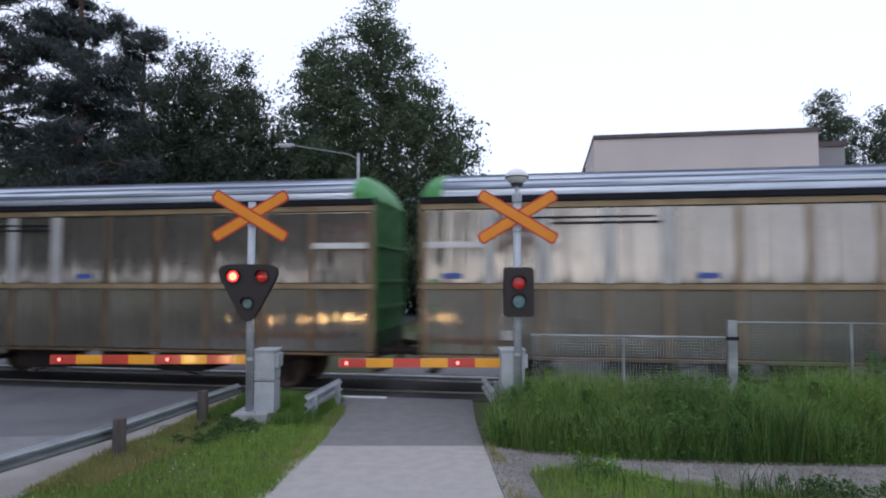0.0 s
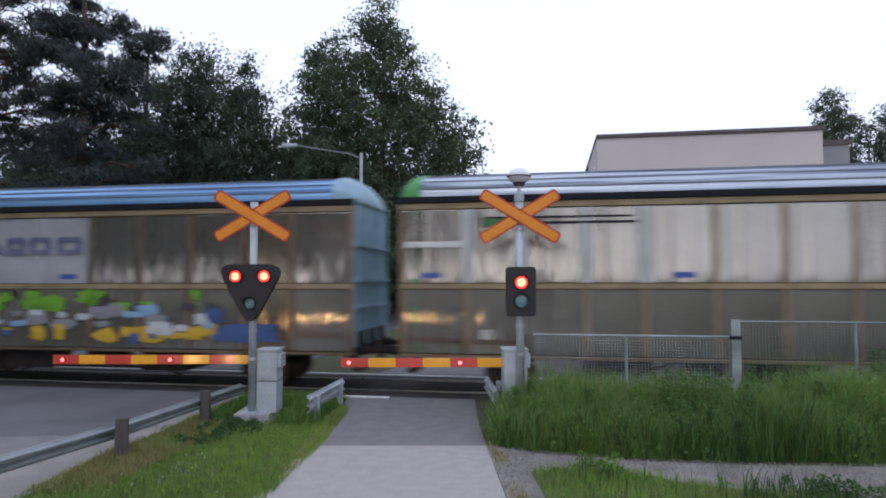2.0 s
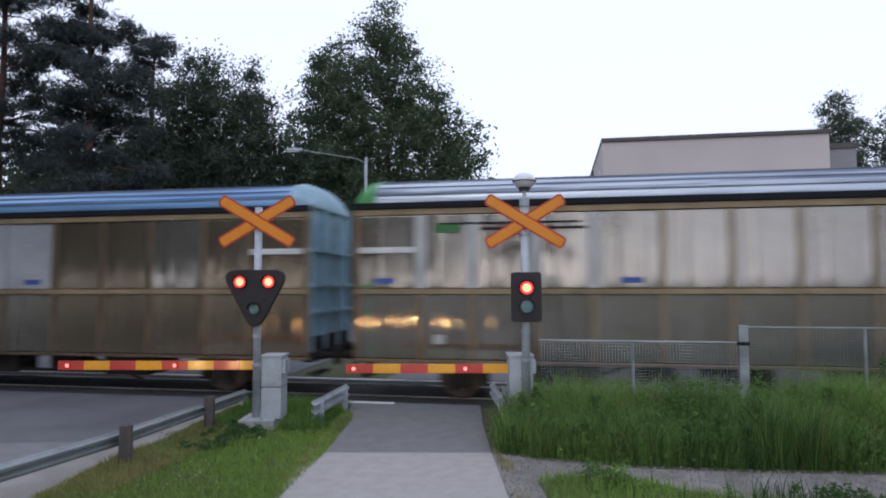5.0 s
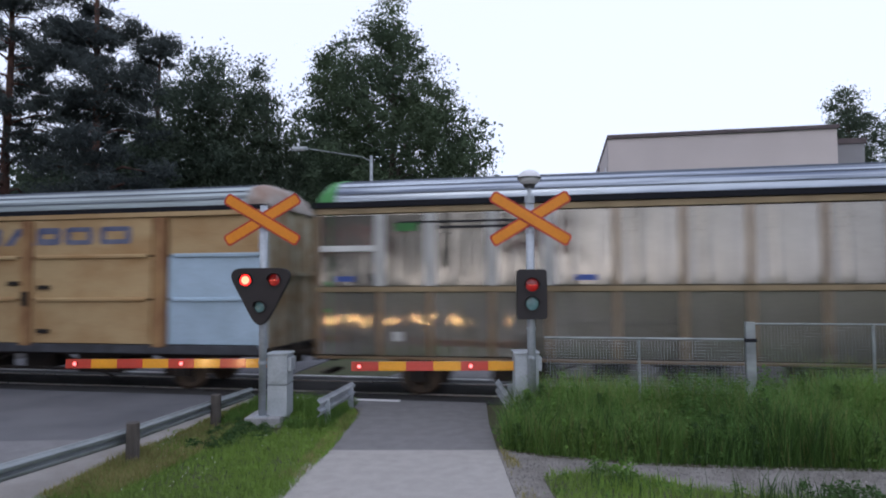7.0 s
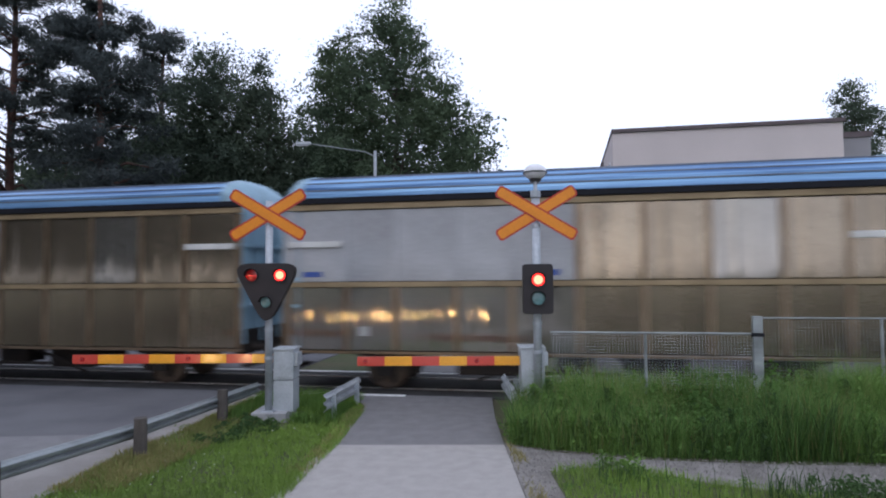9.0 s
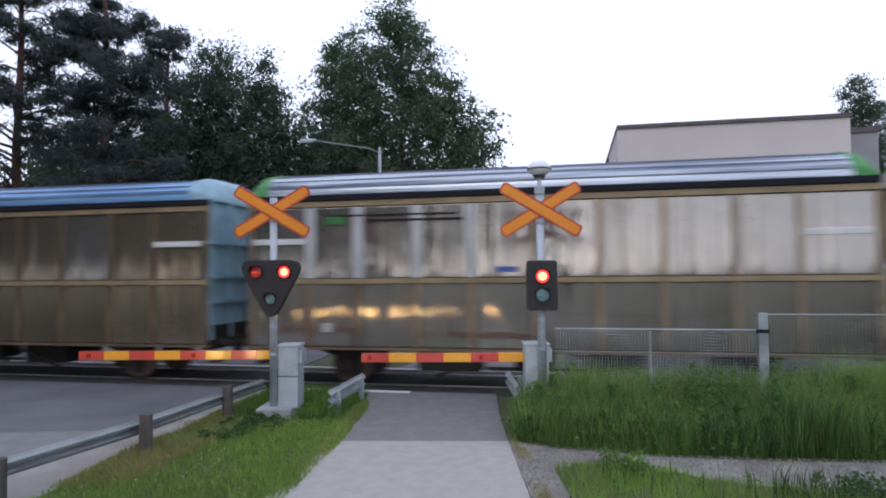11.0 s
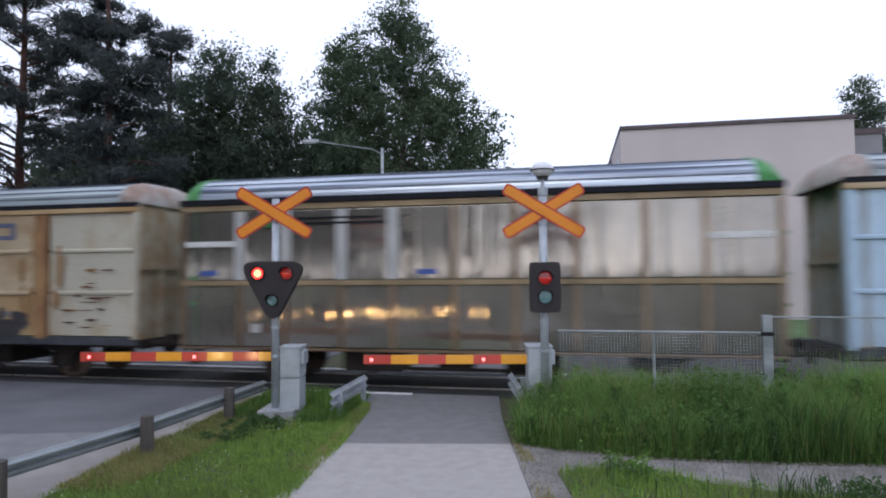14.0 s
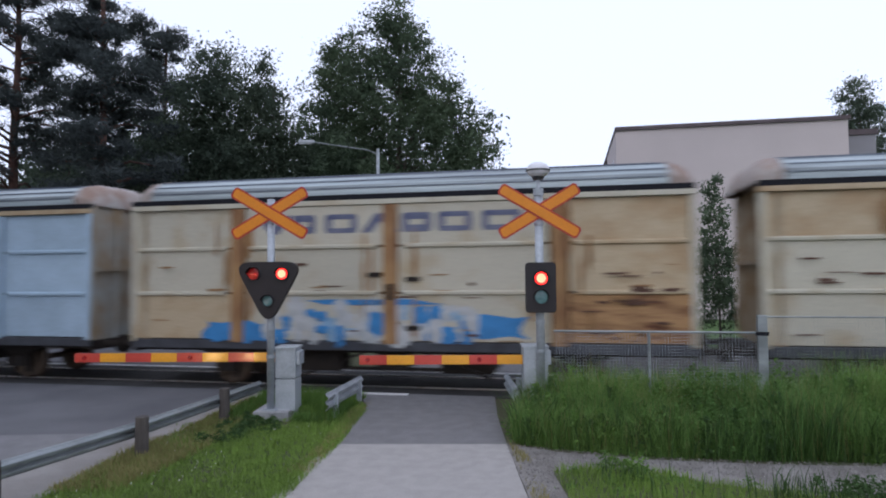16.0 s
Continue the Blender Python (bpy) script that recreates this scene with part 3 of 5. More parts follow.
def boarded_wagon(m, cols, label, end=BEIGEEND):
    """An older covered wagon with two wide sliding doors: cols gives (upper, middle, lower) materials for the five bays."""
    w = thing("freight_wagon", label, "freight wagon", "wagons of the train", m)
    LEN = OLD
    L0, yf = -LEN / 2, -HALF
    piece("body", shared("body_old", lambda: box(L0 + 0.42, -L0 - 0.18, -HALF + 0.06, HALF - 0.03, FLOORZ, EAVE), UNDER), w)
    piece("roof", shared("roof_old", lambda: roof_mesh(LEN - 2 * DOME), ROOFOLD), w, at=(L0 + DOME, 0, 0))
    roof_seams(w, LEN - 2 * DOME)
    for s, x in ((0, L0 + 0.34), (1, -L0 - 0.13)):
        e = piece("end_wall", shared("end_wall", end_mesh, end), w, at=(x, 0, 0))

        def ribs():
            bm = bmesh.new()
            for y in (-1.36, -0.5, 0.5, 1.36):
                box(-0.05, 0.05, y - 0.06, y + 0.06, FLOORZ, EAVE, 0.01, bm=bm)
            box(-0.06, 0.06, -HALF, HALF, 2.7, 2.8, bm=bm)
            return bm
        piece("end_rib", shared("end_rib_old", ribs, end), e, at=(-0.03 if s == 0 else 0.1, 0, 0))
        cap = piece("roof_edge", shared("roof_edge", lambda: roof_dome(DOME, 0.012), mat("rusty_roof_edge", (0.42, 0.4, 0.38), (0.27, 0.18, 0.14), 2, 0.7), True), w, at=((L0 - 0.03) if s == 0 else (-L0 + 0.03), 0, 0))
        cap.rotation_euler[2] = 0 if s == 0 else math.pi
    bays = [(0.0, 2.55, 0), (2.9, 6.18, 1), (6.47, 9.75, 1), (10.1, LEN, 0)]
    rows = ((3.2, 4.08), (2.18, 3.15), (1.12, 2.13))
    for k, (a, b, door) in enumerate(bays):
        yy = yf - (0.05 if door else 0.0)
        for r, (z0, z1) in enumerate(rows):
            mm = cols[k][r]
            piece("door_panel" if door else "wall_panel", shared("bp%d_%d" % (k, r), lambda: box(-(b - a) / 2 + 0.03, (b - a) / 2 - 0.03, yy, yy + 0.08, z0, z1, 0.015), mm), w, at=(L0 + (a + b) / 2, 0, 0))
        rm = cols[k][1]
        for z in (3.175, 2.155):
            piece("door_rib", shared("rib%d_%.2f" % (k, z), lambda: extrude_profile([(yy - 0.055, z - 0.03), (yy - 0.055, z + 0.02), (yy, z + 0.05), (yy + 0.05, z + 0.05), (yy + 0.05, z - 0.05), (yy, z - 0.05)], (b - a) - 0.3), rm), w, at=(L0 + a + 0.15, 0, 0))
    for x in (0.06, 2.72, 6.32, 9.93, LEN - 0.06):
        wd = 0.06 if x < 1 or x > 12 else 0.16
        piece("wall_post", shared("oldpost%.2f" % wd, lambda: box(-wd, wd, yf - 0.075, yf + 0.05, 1.05, 4.08, 0.02), cols[4] if 1 < x < 12 else cols[0][1]), w, at=(L0 + x, 0, 0))
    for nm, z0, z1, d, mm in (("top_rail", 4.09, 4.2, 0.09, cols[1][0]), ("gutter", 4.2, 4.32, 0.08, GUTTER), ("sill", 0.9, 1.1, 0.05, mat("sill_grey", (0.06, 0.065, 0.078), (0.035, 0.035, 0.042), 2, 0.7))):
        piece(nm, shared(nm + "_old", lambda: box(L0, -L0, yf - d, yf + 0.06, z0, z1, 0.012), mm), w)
    for x, z in ((5.98, 2.55), (6.83, 2.45), (6.83, 1.4)):
        piece("latch", shared("latch", lambda: box(-0.16, 0.16, yf - 0.1, yf - 0.04, -0.05, 0.05, 0.01), UNDER), w, at=(L0 + x, 0, z))
    piece("door_lock", shared("door_lock", lambda: box(-0.07, 0.07, yf - 0.13, yf - 0.07, 2.0, 2.35, 0.02), UNDER), w, at=(L0 + 6.32, 0, 0))
    logo(w, L0 + 3.2, L0 + 9.2, 3.68, yf - 0.052)
    running_gear(w, LEN)
    return w


def wagon_pose(k, travelled=0.0):
    old = (7, 13, 14, 16, 17, 18)
    s = -0.25 + 14.02 * (k - 1) - 0.27 * sum(j < k for j in old) + (OLD if k in old else LEN) / 2 - travelled
    return Matrix.Translation(track(s, HALF)) @ pose(0, 0, 0, 0, 0, -YAW)


def light_posts(i):
    return POSTWHITE if 1 <= i <= 4 else POSTTAN


def tan_posts(i):
    return POSTTAN


GREY_LABEL = "covered wagon, soiled aluminium walls, grey roof, green ends"
BLUE_LABEL = "covered wagon, pale and tan walls, blue roof, pale ends"
METAL = [[ALU] * 10, [ALU] * 10]
HALFWHITE = [[WHITEPANEL] * 5 + [ALUTAN, ALUTAN, ALU, ALUTAN, ALUTAN], [ALU] * 5 + [ALUTAN] * 5]
wagons = {}
wagons[0] = sliding_wall_wagon(wagon_pose(0), ROOFGREY, GREENEND, METAL, (light_posts, tan_posts), GREY_LABEL)
for k in (1, 3, 4, 6, 8, 12, 15):
    wagons[k] = copy_thing(wagons[0], wagon_pose(k))
wagons[5] = sliding_wall_wagon(wagon_pose(5), ROOFBLUE, BLUEEND, HALFWHITE, (lambda i: WHITEPANEL if i < 5 else POSTTAN, tan_posts), BLUE_LABEL)
for k in (9, 10, 11):
    wagons[k] = copy_thing(wagons[5], wagon_pose(k))
wagons[2] = sliding_wall_wagon(wagon_pose(2), ROOFBLUE, BLUEEND, [[WHITEPANEL] * 5 + [ALU] * 3 + [ALUTAN, ALU], [ALU] * 8 + [ALUTAN, ALU]], (lambda i: WHITEPANEL if i < 5 else POSTTAN, tan_posts), "blue-roofed covered wagon, white panels, sprayed paint", bars=False)
logo(wagons[2], -LEN / 2 + 1.5, -LEN / 2 + 6.3, 3.34, -HALF - 0.036)
tags = [(1.9, 1.35, 1.7, 0.5, "navy"), (10.6, 1.3, 1.6, 0.4, "navy")]
rnd = random.Random(5)
for j in range(78):
    x = rnd.uniform(3.0, 10.2)
    band = j % 3
    z, c = ((rnd.uniform(1.16, 1.36), rnd.choice(("yellow", "yellow", "yellow", "navy"))), (rnd.uniform(1.4, 1.85), rnd.choice(("white", "grey", "sky", "navy", "white"))), (rnd.uniform(1.86, 2.22), rnd.choice(("green", "green", "green", "black"))))[band]
    if band < 2 or 4.0 < x < 9.6:
        tags.append((x, z, rnd.choice((0.25, 0.4, 0.6)), rnd.choice((0.14, 0.24, 0.34)), c))
spray(wagons[2], tags, -HALF - 0.036)
B, R, C, S = BEIGE, RUSTY, CREAM, SKYBLUE
wagons[7] = boarded_wagon(wagon_pose(7), [(OCHRE, S, S), (OCHRE, OCHRE, OCHRE), (OCHRE, OCHRE, OCHRE), (OCHRE, S, S), RUSTPOST], "rusty old covered wagon, beige doors, pale blue corner panels")
wagons[13] = boarded_wagon(wagon_pose(13), [(OCHRE, R, R), (B, B, OCHRE), (C, B, B), (B, R, R), RUSTPOST], "old covered wagon with beige boards badly streaked with rust")
wagons[14] = boarded_wagon(wagon_pose(14), [(C, C, C), (OCHRE, OCHRE, OCHRE), (B, B, OCHRE), (C, C, C), RUSTPOST], "old cream and beige covered wagon with dark sprayed paint")
wagons[16] = boarded_wagon(wagon_pose(16), [(S, S, S), (B, B, S), (B, B, S), (S, S, S), SKYBLUE], "old covered wagon in pale blue with beige upper doors", end=mat("pale_end", (0.42, 0.44, 0.42), (0.36, 0.27, 0.17), 1.2, 0.7))
wagons[17] = boarded_wagon(wagon_pose(17), [(C, C, B), (C, C, C), (C, C, C), (B, B, R), RUSTPOST], "old covered wagon, cream boards with blue sprayed paint")
wagons[18] = boarded_wagon(wagon_pose(18), [(B, C, C), (B, B, B), (B, B, C), (B, B, R), RUSTPOST], "old covered wagon with beige boards and brown stains")
tags = []
for j in range(64):
    x = 3.1 + 6.3 * j / 64 + rnd.uniform(-0.15, 0.15)
    tags.append((x, rnd.uniform(1.2, 1.95 - 0.25 * abs(x - 6.0) / 3), rnd.choice((0.2, 0.35, 0.5)), rnd.choice((0.15, 0.3, 0.45)), rnd.choice(("grey", "grey", "grey", "black", "black", "rust"))))
spray(wagons[14], tags, -HALF - 0.052, OLD)
tags = [(2.7, 1.3, 1.5, 0.5, "blue"), (8.6, 1.42, 1.3, 0.5, "blue"), (5.9, 1.95, 3.0, 0.14, "blue")]
for j in range(56):
    tags.append((3.4 + 4.9 * j / 56 + rnd.uniform(-0.12, 0.12), rnd.uniform(1.2, 1.85), rnd.choice((0.2, 0.3, 0.45)), rnd.choice((0.2, 0.35, 0.5)), rnd.choice(("white", "white", "white", "sky", "blue"))))
spray(wagons[17], tags, -HALF - 0.052, OLD)
for k in (13, 14, 17, 18):
    rnd = random.Random(k)
    stains = []
    for j in range(60 if k == 13 else 42):
        mid, wide = rnd.choice(((1.2, 0.5), (4.5, 1.2), (8.2, 1.2), (11.3, 0.45), (11.3, 0.45), (11.3, 0.45)))
        z = rnd.choice((1.2, 1.32, 1.5, 1.75, 1.95, 2.08, 2.24, 2.32, 2.5, 2.75)) + rnd.uniform(-0.06, 0.06)
        stains.append((mid + rnd.gauss(0, wide * 0.7), z, rnd.uniform(0.12, 0.5), rnd.uniform(0.02, 0.07), rnd.choice(("rust", "rust", "ochre"))))
        if not 0.2 < stains[-1][0] < 12.4:
            stains.pop()
    for post in (2.72, 6.32, 9.93):
        for j in range(14 if k in (13, 18) else 8):
            side = rnd.choice((-1, 1))
            stains.append((post + side * rnd.uniform(0.2, 0.62), rnd.uniform(1.5, 3.7), rnd.uniform(0.04, 0.16), rnd.uniform(0.3, 1.0), rnd.choice(("orange", "orange", "ochre"))))
    spray(wagons[k], stains, -HALF - 0.055, OLD, "rust_stain", " stain")


# ---------------- barriers, signals, rails ----------------
def cross_sign(parent, z, y, arm=0.77):
    """Yellow crossbuck with a red edge."""
    for a in (31, -31):
        def plank(hw, l, t0, t1, tip):
            pts = [(-l, -hw + tip), (-l, hw - tip), (-l + tip, hw), (l - tip, hw), (l, hw - tip), (l, -hw + tip), (l - tip, -hw), (-l + tip, -hw)]
            bm = extrude_profile(pts, t1 - t0, "y")
            bmesh.ops.translate(bm, verts=bm.verts, vec=(0, t0, 0))
            return bm
        dy = 0.0 if a < 0 else -0.014
        e = part("cross_arm", plank(0.11, arm, -0.006, 0.006, 0.04), CROSSR, parent, "red edged arm", (0, y + dy, z))
        e.rotation_euler[1] = radians(a)
        part("arm_face", plank(0.08, arm - 0.03, -0.011, -0.006, 0.03), CROSSY, e, "orange yellow face")


def glow_disc(r):
    """A thin made-up disc, dark behind, that glows on its front; turning it imitates flashing."""
    bm = rod((0, 0.002, 0), (0, -0.002, 0), r, seg=20)
    for face in bm.faces:
        face.material_index = int(face.calc_center_median().y < -0.0015)
    return bm


def lamp(parent, x, z, y, r, lensmat, lit=None):
    """A lens in its ring with a hood; lit lamps have an added glowing disc that turns in time with the signal to
    imitate flashing.
    """
    ring = bmesh.new()
    prof = [(r * 1.0, 0.0), (r * 1.16, 0.0), (r * 1.16, -0.03), (r * 1.0, -0.03)]
    n, rows = 24, []
    for i in range(n):
        a = 2 * math.pi * i / n
        rows.append([ring.verts.new((x + q * math.cos(a), y + d, z + q * math.sin(a))) for q, d in prof])
    for i in range(n):
        p, q = rows[i], rows[(i + 1) % n]
        for k in range(4):
            ring.faces.new((p[k], p[(k + 1) % 4], q[(k + 1) % 4], q[k]))
    bmesh.ops.recalc_face_normals(ring, faces=ring.faces)
    part("lamp_ring", ring, BLACK, parent)
    hood = bmesh.new()
    for i in range(13):
        a = math.pi * i / 12
        for d in (0.0, -0.13 + 0.05 * abs(math.cos(a))):
            hood.verts.new((x + r * 1.14 * math.cos(a), y + d, z + r * 1.14 * math.sin(a)))
    hood.verts.ensure_lookup_table()
    for i in range(12):
        hood.faces.new([hood.verts[j] for j in (2 * i, 2 * i + 1, 2 * i + 3, 2 * i + 2)])
    bmesh.ops.solidify(hood, geom=hood.faces[:], thickness=0.004)
    part("lamp_hood", hood, BLACK, parent)
    lens = bmesh.new()
    bmesh.ops.create_uvsphere(lens, u_segments=20, v_segments=10, radius=r, matrix=Matrix.LocRotScale((x, y + 0.0, z), None, (1, 0.12, 1)))
    part("lens", lens, lensmat, parent, smooth=True)
    if lit:
        d = part("lamp_reflector", glow_disc(r * 0.93), (BLACK, LIT), parent, "lit red lamp", (x, y - 0.026, z))
        # a smaller, paler glowing disc imitates the glaring centre of the lit lamp
        part("lamp_filament", rod((0, -0.0021, 0), (0, -0.0023, 0), r * 0.68, seg=20), LITCORE, d)
        FLASHERS.append((d, lit))


FLASHERS = []


def rounded_outline(pts, r, n=6):
    """Rounds the corners of a convex outline."""
    out = []
    for i, p in enumerate(pts):
        p, a, b = Vector(p), Vector(pts[i - 1]), Vector(pts[(i + 1) % len(pts)])
        u, v = (a - p).normalized(), (b - p).normalized()
        half = u.angle(v) / 2
        t = r / math.tan(half)
        s, e = p + u * t, p + v * t
        for k in range(n + 1):
            f = k / n
            q = s * (1 - f) ** 2 + p * 2 * f * (1 - f) + e * f * f
            out.append((q.x, q.y))
    return out


def housing(parent, pts, r, x, y, z, depth=0.1):
    bm = extrude_profile(rounded_outline(pts, r), depth, "y")
    es = [e for e in bm.edges if all(abs(v.co.y) < 1e-5 for v in e.verts)]
    bmesh.ops.bevel(bm, geom=es, offset=0.012, segments=2, affect="EDGES")
    return part("signal_housing", bm, BLACK, parent, "black signal head", (x, y, z))


def boom(parent, x0, x1, y, z, tip_low=0.0):
    """A striped barrier arm from its pivot at x0 to its tip at x1."""
    b = part("boom", box(min(x0, x1), max(x0, x1), y - 0.022, y + 0.022, z - 0.07, z + 0.07, 0.01), PALEGREY, parent)
    n = max(2, round(abs(x1 - x0) / 0.485))
    step = (x1 - x0) / n
    for i in range(n):
        a, c = x0 + step * i, x0 + step * (i + 1)
        red = (n - 1 - i) % 2 == 0
        part("stripe", box(min(a, c), max(a, c), y - 0.028, y + 0.028, z - 0.082, z + 0.082, 0.004), RED if red else YELLOW, b, "red reflective band" if red else "yellow reflective band")
    for f in (0.98 - 0.03, 0.98 - 4.3 * 0.485 / abs(x1 - x0)):
        x = x0 + (x1 - x0) * f
        part("boom_lamp", rod((x, y - 0.026, z), (x, y - 0.055, z), 0.042, 0.038, 16), REDLENS, b, "small red lamp")
        # added glowing disc, turned edge-on to imitate the lamp going out
        d = part("lamp_reflector", glow_disc(0.034), (BLACK, LITBOOM), b, "lit red lamp", (x, y - 0.062, z))
        FLASHERS.append((d, "A"))
    b.rotation_euler[0] = radians(-2.6)
    return b


def cabinet(parent, x, y, w, d, h, z0):
    c = part("drive_cabinet", box(x - w / 2, x + w / 2, y - d / 2, y + d / 2, z0 + 0.55, z0 + h, 0.02), PALEGREY, parent, "pale grey barrier drive cabinet")
    part("cabinet_lid", box(x - w / 2 - 0.02, x + w / 2 + 0.02, y - d / 2 - 0.02, y + d / 2 + 0.02, z0 + h, z0 + h + 0.03, 0.008), PALEGREY, c)
    part("cabinet_door", box(x - w / 2 + 0.03, x + w / 2 - 0.03, y - d / 2 - 0.012, y - d / 2, z0 + 0.6, z0 + h - 0.04, 0.005), PALEGREY, c)
    part("door_lock", rod((x + w / 2 - 0.07, y - d / 2 - 0.022, z0 + h * 0.75), (x + w / 2 - 0.07, y - d / 2, z0 + h * 0.75), 0.014), GALV, c)
    part("crank_plate", box(x + w / 2, x + w / 2 + 0.06, y - d / 2 + 0.05, y + d / 2 - 0.05, z0 + h - 0.3, z0 + h - 0.06, 0.012), GALV, c)
    part("cabinet_foot", box(x - w / 2 + 0.004, x + w / 2 - 0.004, y - d / 2 + 0.004, y + d / 2 - 0.004, z0 - 0.02, z0 + 0.535, 0.012), PALEGREY, parent)
    return c


# barrier over the road
P = thing("barrier_with_signal", "lowered striped road barrier with triangular flashing signal and yellow cross", "level crossing barrier", "crossing barriers", pose(-3.46, 11.3, 0))
part("concrete_base", box(-0.27, 0.36, -0.16, 0.55, -0.1, 0.15, 0.02), CONCRETE, P)
part("pole", rod((0, 0, 0.15), (0, 0, 3.92), 0.066, seg=20), GALV, P, "galvanised pole", smooth=True)
part("pole_foot", box(-0.12, 0.12, -0.12, 0.12, 0.15, 0.175, 0.006), GALV, P)
for zz in (1.1, 1.6, 3.5, 3.8):
    part("clamp", rod((0, 0, zz - 0.025), (0, 0, zz + 0.025), 0.076, seg=16), GALV, P)
cross_sign(P, 3.66, -0.09)
housing(P, [(-0.63, 0.31), (0.0, -0.87), (0.63, 0.31)], 0.2, 0.0, -0.19, 2.48, 0.12)
lamp(P, -0.255, 2.575, -0.195, 0.105, REDLENS, "A")
lamp(P, 0.255, 2.575, -0.195, 0.105, REDLENS, "B")
lamp(P, 0.0, 2.1, -0.195, 0.095, TEALLENS)
cabinet(P, 0.25, 0.25, 0.37, 0.44, 1.08, 0.15)
boom(P, 0.1, -3.72, 0.2, 1.07)
# barrier over the footpath
Q = thing("barrier_with_signal", "lowered striped footpath barrier with two-lamp signal, cross and bell", "level crossing barrier", "crossing barriers", pose(1.32, 11.1, 0))
part("pole", rod((0, 0, -0.05), (0, 0, 3.98), 0.072, seg=20), GALV, Q, "galvanised pole", smooth=True)
part("pole_top", rod((0, 0, 3.9), (0, 0, 4.02), 0.088, seg=18), GALV, Q)
part("bell_bracket", rod((0, 0, 3.98), (0, 0, 4.22), 0.035, seg=10), GALV, Q)
bell = rod((0, 0, 4.18), (0, 0, 4.33), 0.09, 0.15, 18)
part("bell_body", bell, mat("bell_grey", (0.045, 0.045, 0.047), None, 3, 0.5), Q)
part("bell_rim", rod((0, 0, 4.33), (0, 0, 4.35), 0.215, seg=24), mat("bell_grey", (0, 0, 0)), Q)
dome = bmesh.new()
bmesh.ops.create_uvsphere(dome, u_segments=20, v_segments=10, radius=0.2, matrix=Matrix.LocRotScale((0, 0, 4.352), None, (1, 1, 0.72)))
part("bell_dome", dome, WHITEPLASTIC, Q, "white dome", smooth=True)
for zz in (1.2, 1.7, 3.4, 3.75):
    part("clamp", rod((0, 0, zz - 0.025), (0, 0, zz + 0.025), 0.082, seg=16), GALV, Q)
cross_sign(Q, 3.62, -0.1, 0.79)
housing(Q, [(-0.26, 0.43), (-0.26, -0.43), (0.26, -0.43), (0.26, 0.43)], 0.07, 0.0, -0.2, 2.3, 0.12)
lamp(Q, 0.0, 2.46, -0.205, 0.115, REDLENS, "B")
lamp(Q, 0.0, 2.14, -0.205, 0.115, TEALLENS)
cabinet(Q, -0.08, 0.3, 0.42, 0.5, 1.25, 0.0)
boom(Q, -0.25, -3.2, 0.25, 1.03)


def w_beam(length):
    """Corrugated steel rail profile drawn along x, facing -y."""
    prof = [(0.0, 0.15), (-0.02, 0.15), (-0.03, 0.12), (-0.075, 0.09), (-0.075, 0.05), (-0.02, 0.02), (-0.02, -0.02), (-0.075, -0.05), (-0.075, -0.09), (-0.03, -0.12), (-0.02, -0.15), (0.0, -0.15)]
    prof = prof + [(0.006 + p[0] * 0.9, p[1] * 0.97) for p in prof[::-1][1:-1]]
    return extrude_profile(prof, length)


def guard_rail(label, pts, z, posts, side, wood=False, h=0.58):
    """W-beam along pts; side +1: the beam faces the other way."""
    g = thing("guard_rail", label, "guard rail", "guard rails", pose(pts[0][0], pts[0][1], 0))
    o = Vector((pts[0][0], pts[0][1], 0))
    for a, b in zip(pts, pts[1:]):
        a, b = Vector((*a, z)), Vector((*b, z))
        d = b - a
        bm = w_beam(d.length + 0.02)
        if wood:
            bmesh.ops.scale(bm, vec=(1, 1.2, 0.7), verts=bm.verts)
        if side > 0:
            bmesh.ops.scale(bm, vec=(1, -1, 1), verts=bm.verts)
            bmesh.ops.reverse_faces(bm, faces=bm.faces)
        ob = part("beam", bm, GALVDARK if wood else GALV, g, "galvanised corrugated beam", a - o)
        ob.rotation_euler[2] = math.atan2(d.y, d.x)
        part("splice_bolt", rod(b - o + Vector((0, 0, 0.05)), b - o + Vector((0, -0.02, 0.07)), 0.02), GALV, g)
    for x, y in posts:
        if wood:
            part("post", rod((x - o.x, y - o.y, -0.1), (x - o.x, y - o.y, h), 0.095, 0.088, 14), POSTWOOD, g, "weathered dark wooden post")
        else:
            part("post", box(x - o.x - 0.05, x - o.x + 0.05, y - o.y - 0.03, y - o.y + 0.03, -0.1, z + 0.1, 0.006), GALV, g)
    return g


guard_rail("long galvanised road guard rail on dark wooden posts", [(-6.2, 3.6), (-5.25, 7.2), (-4.68, 9.1), (-4.32, 11.1), (-4.08, 12.5)], 0.36, [(-4.52, 8.86), (-4.2, 11.06), (-5.02, 6.7)], -1, True)
guard_rail("short galvanised guard rail on grass beside the path", [(-2.42, 11.0), (-2.15, 13.0)], 0.34, [(-2.3, 11.35), (-2.12, 12.75)], -1)
guard_rail("short galvanised guard rail by the tall grass", [(0.86, 12.9), (0.93, 11.3)], 0.4, [(1.06, 12.6), (1.1, 11.7)], -1)


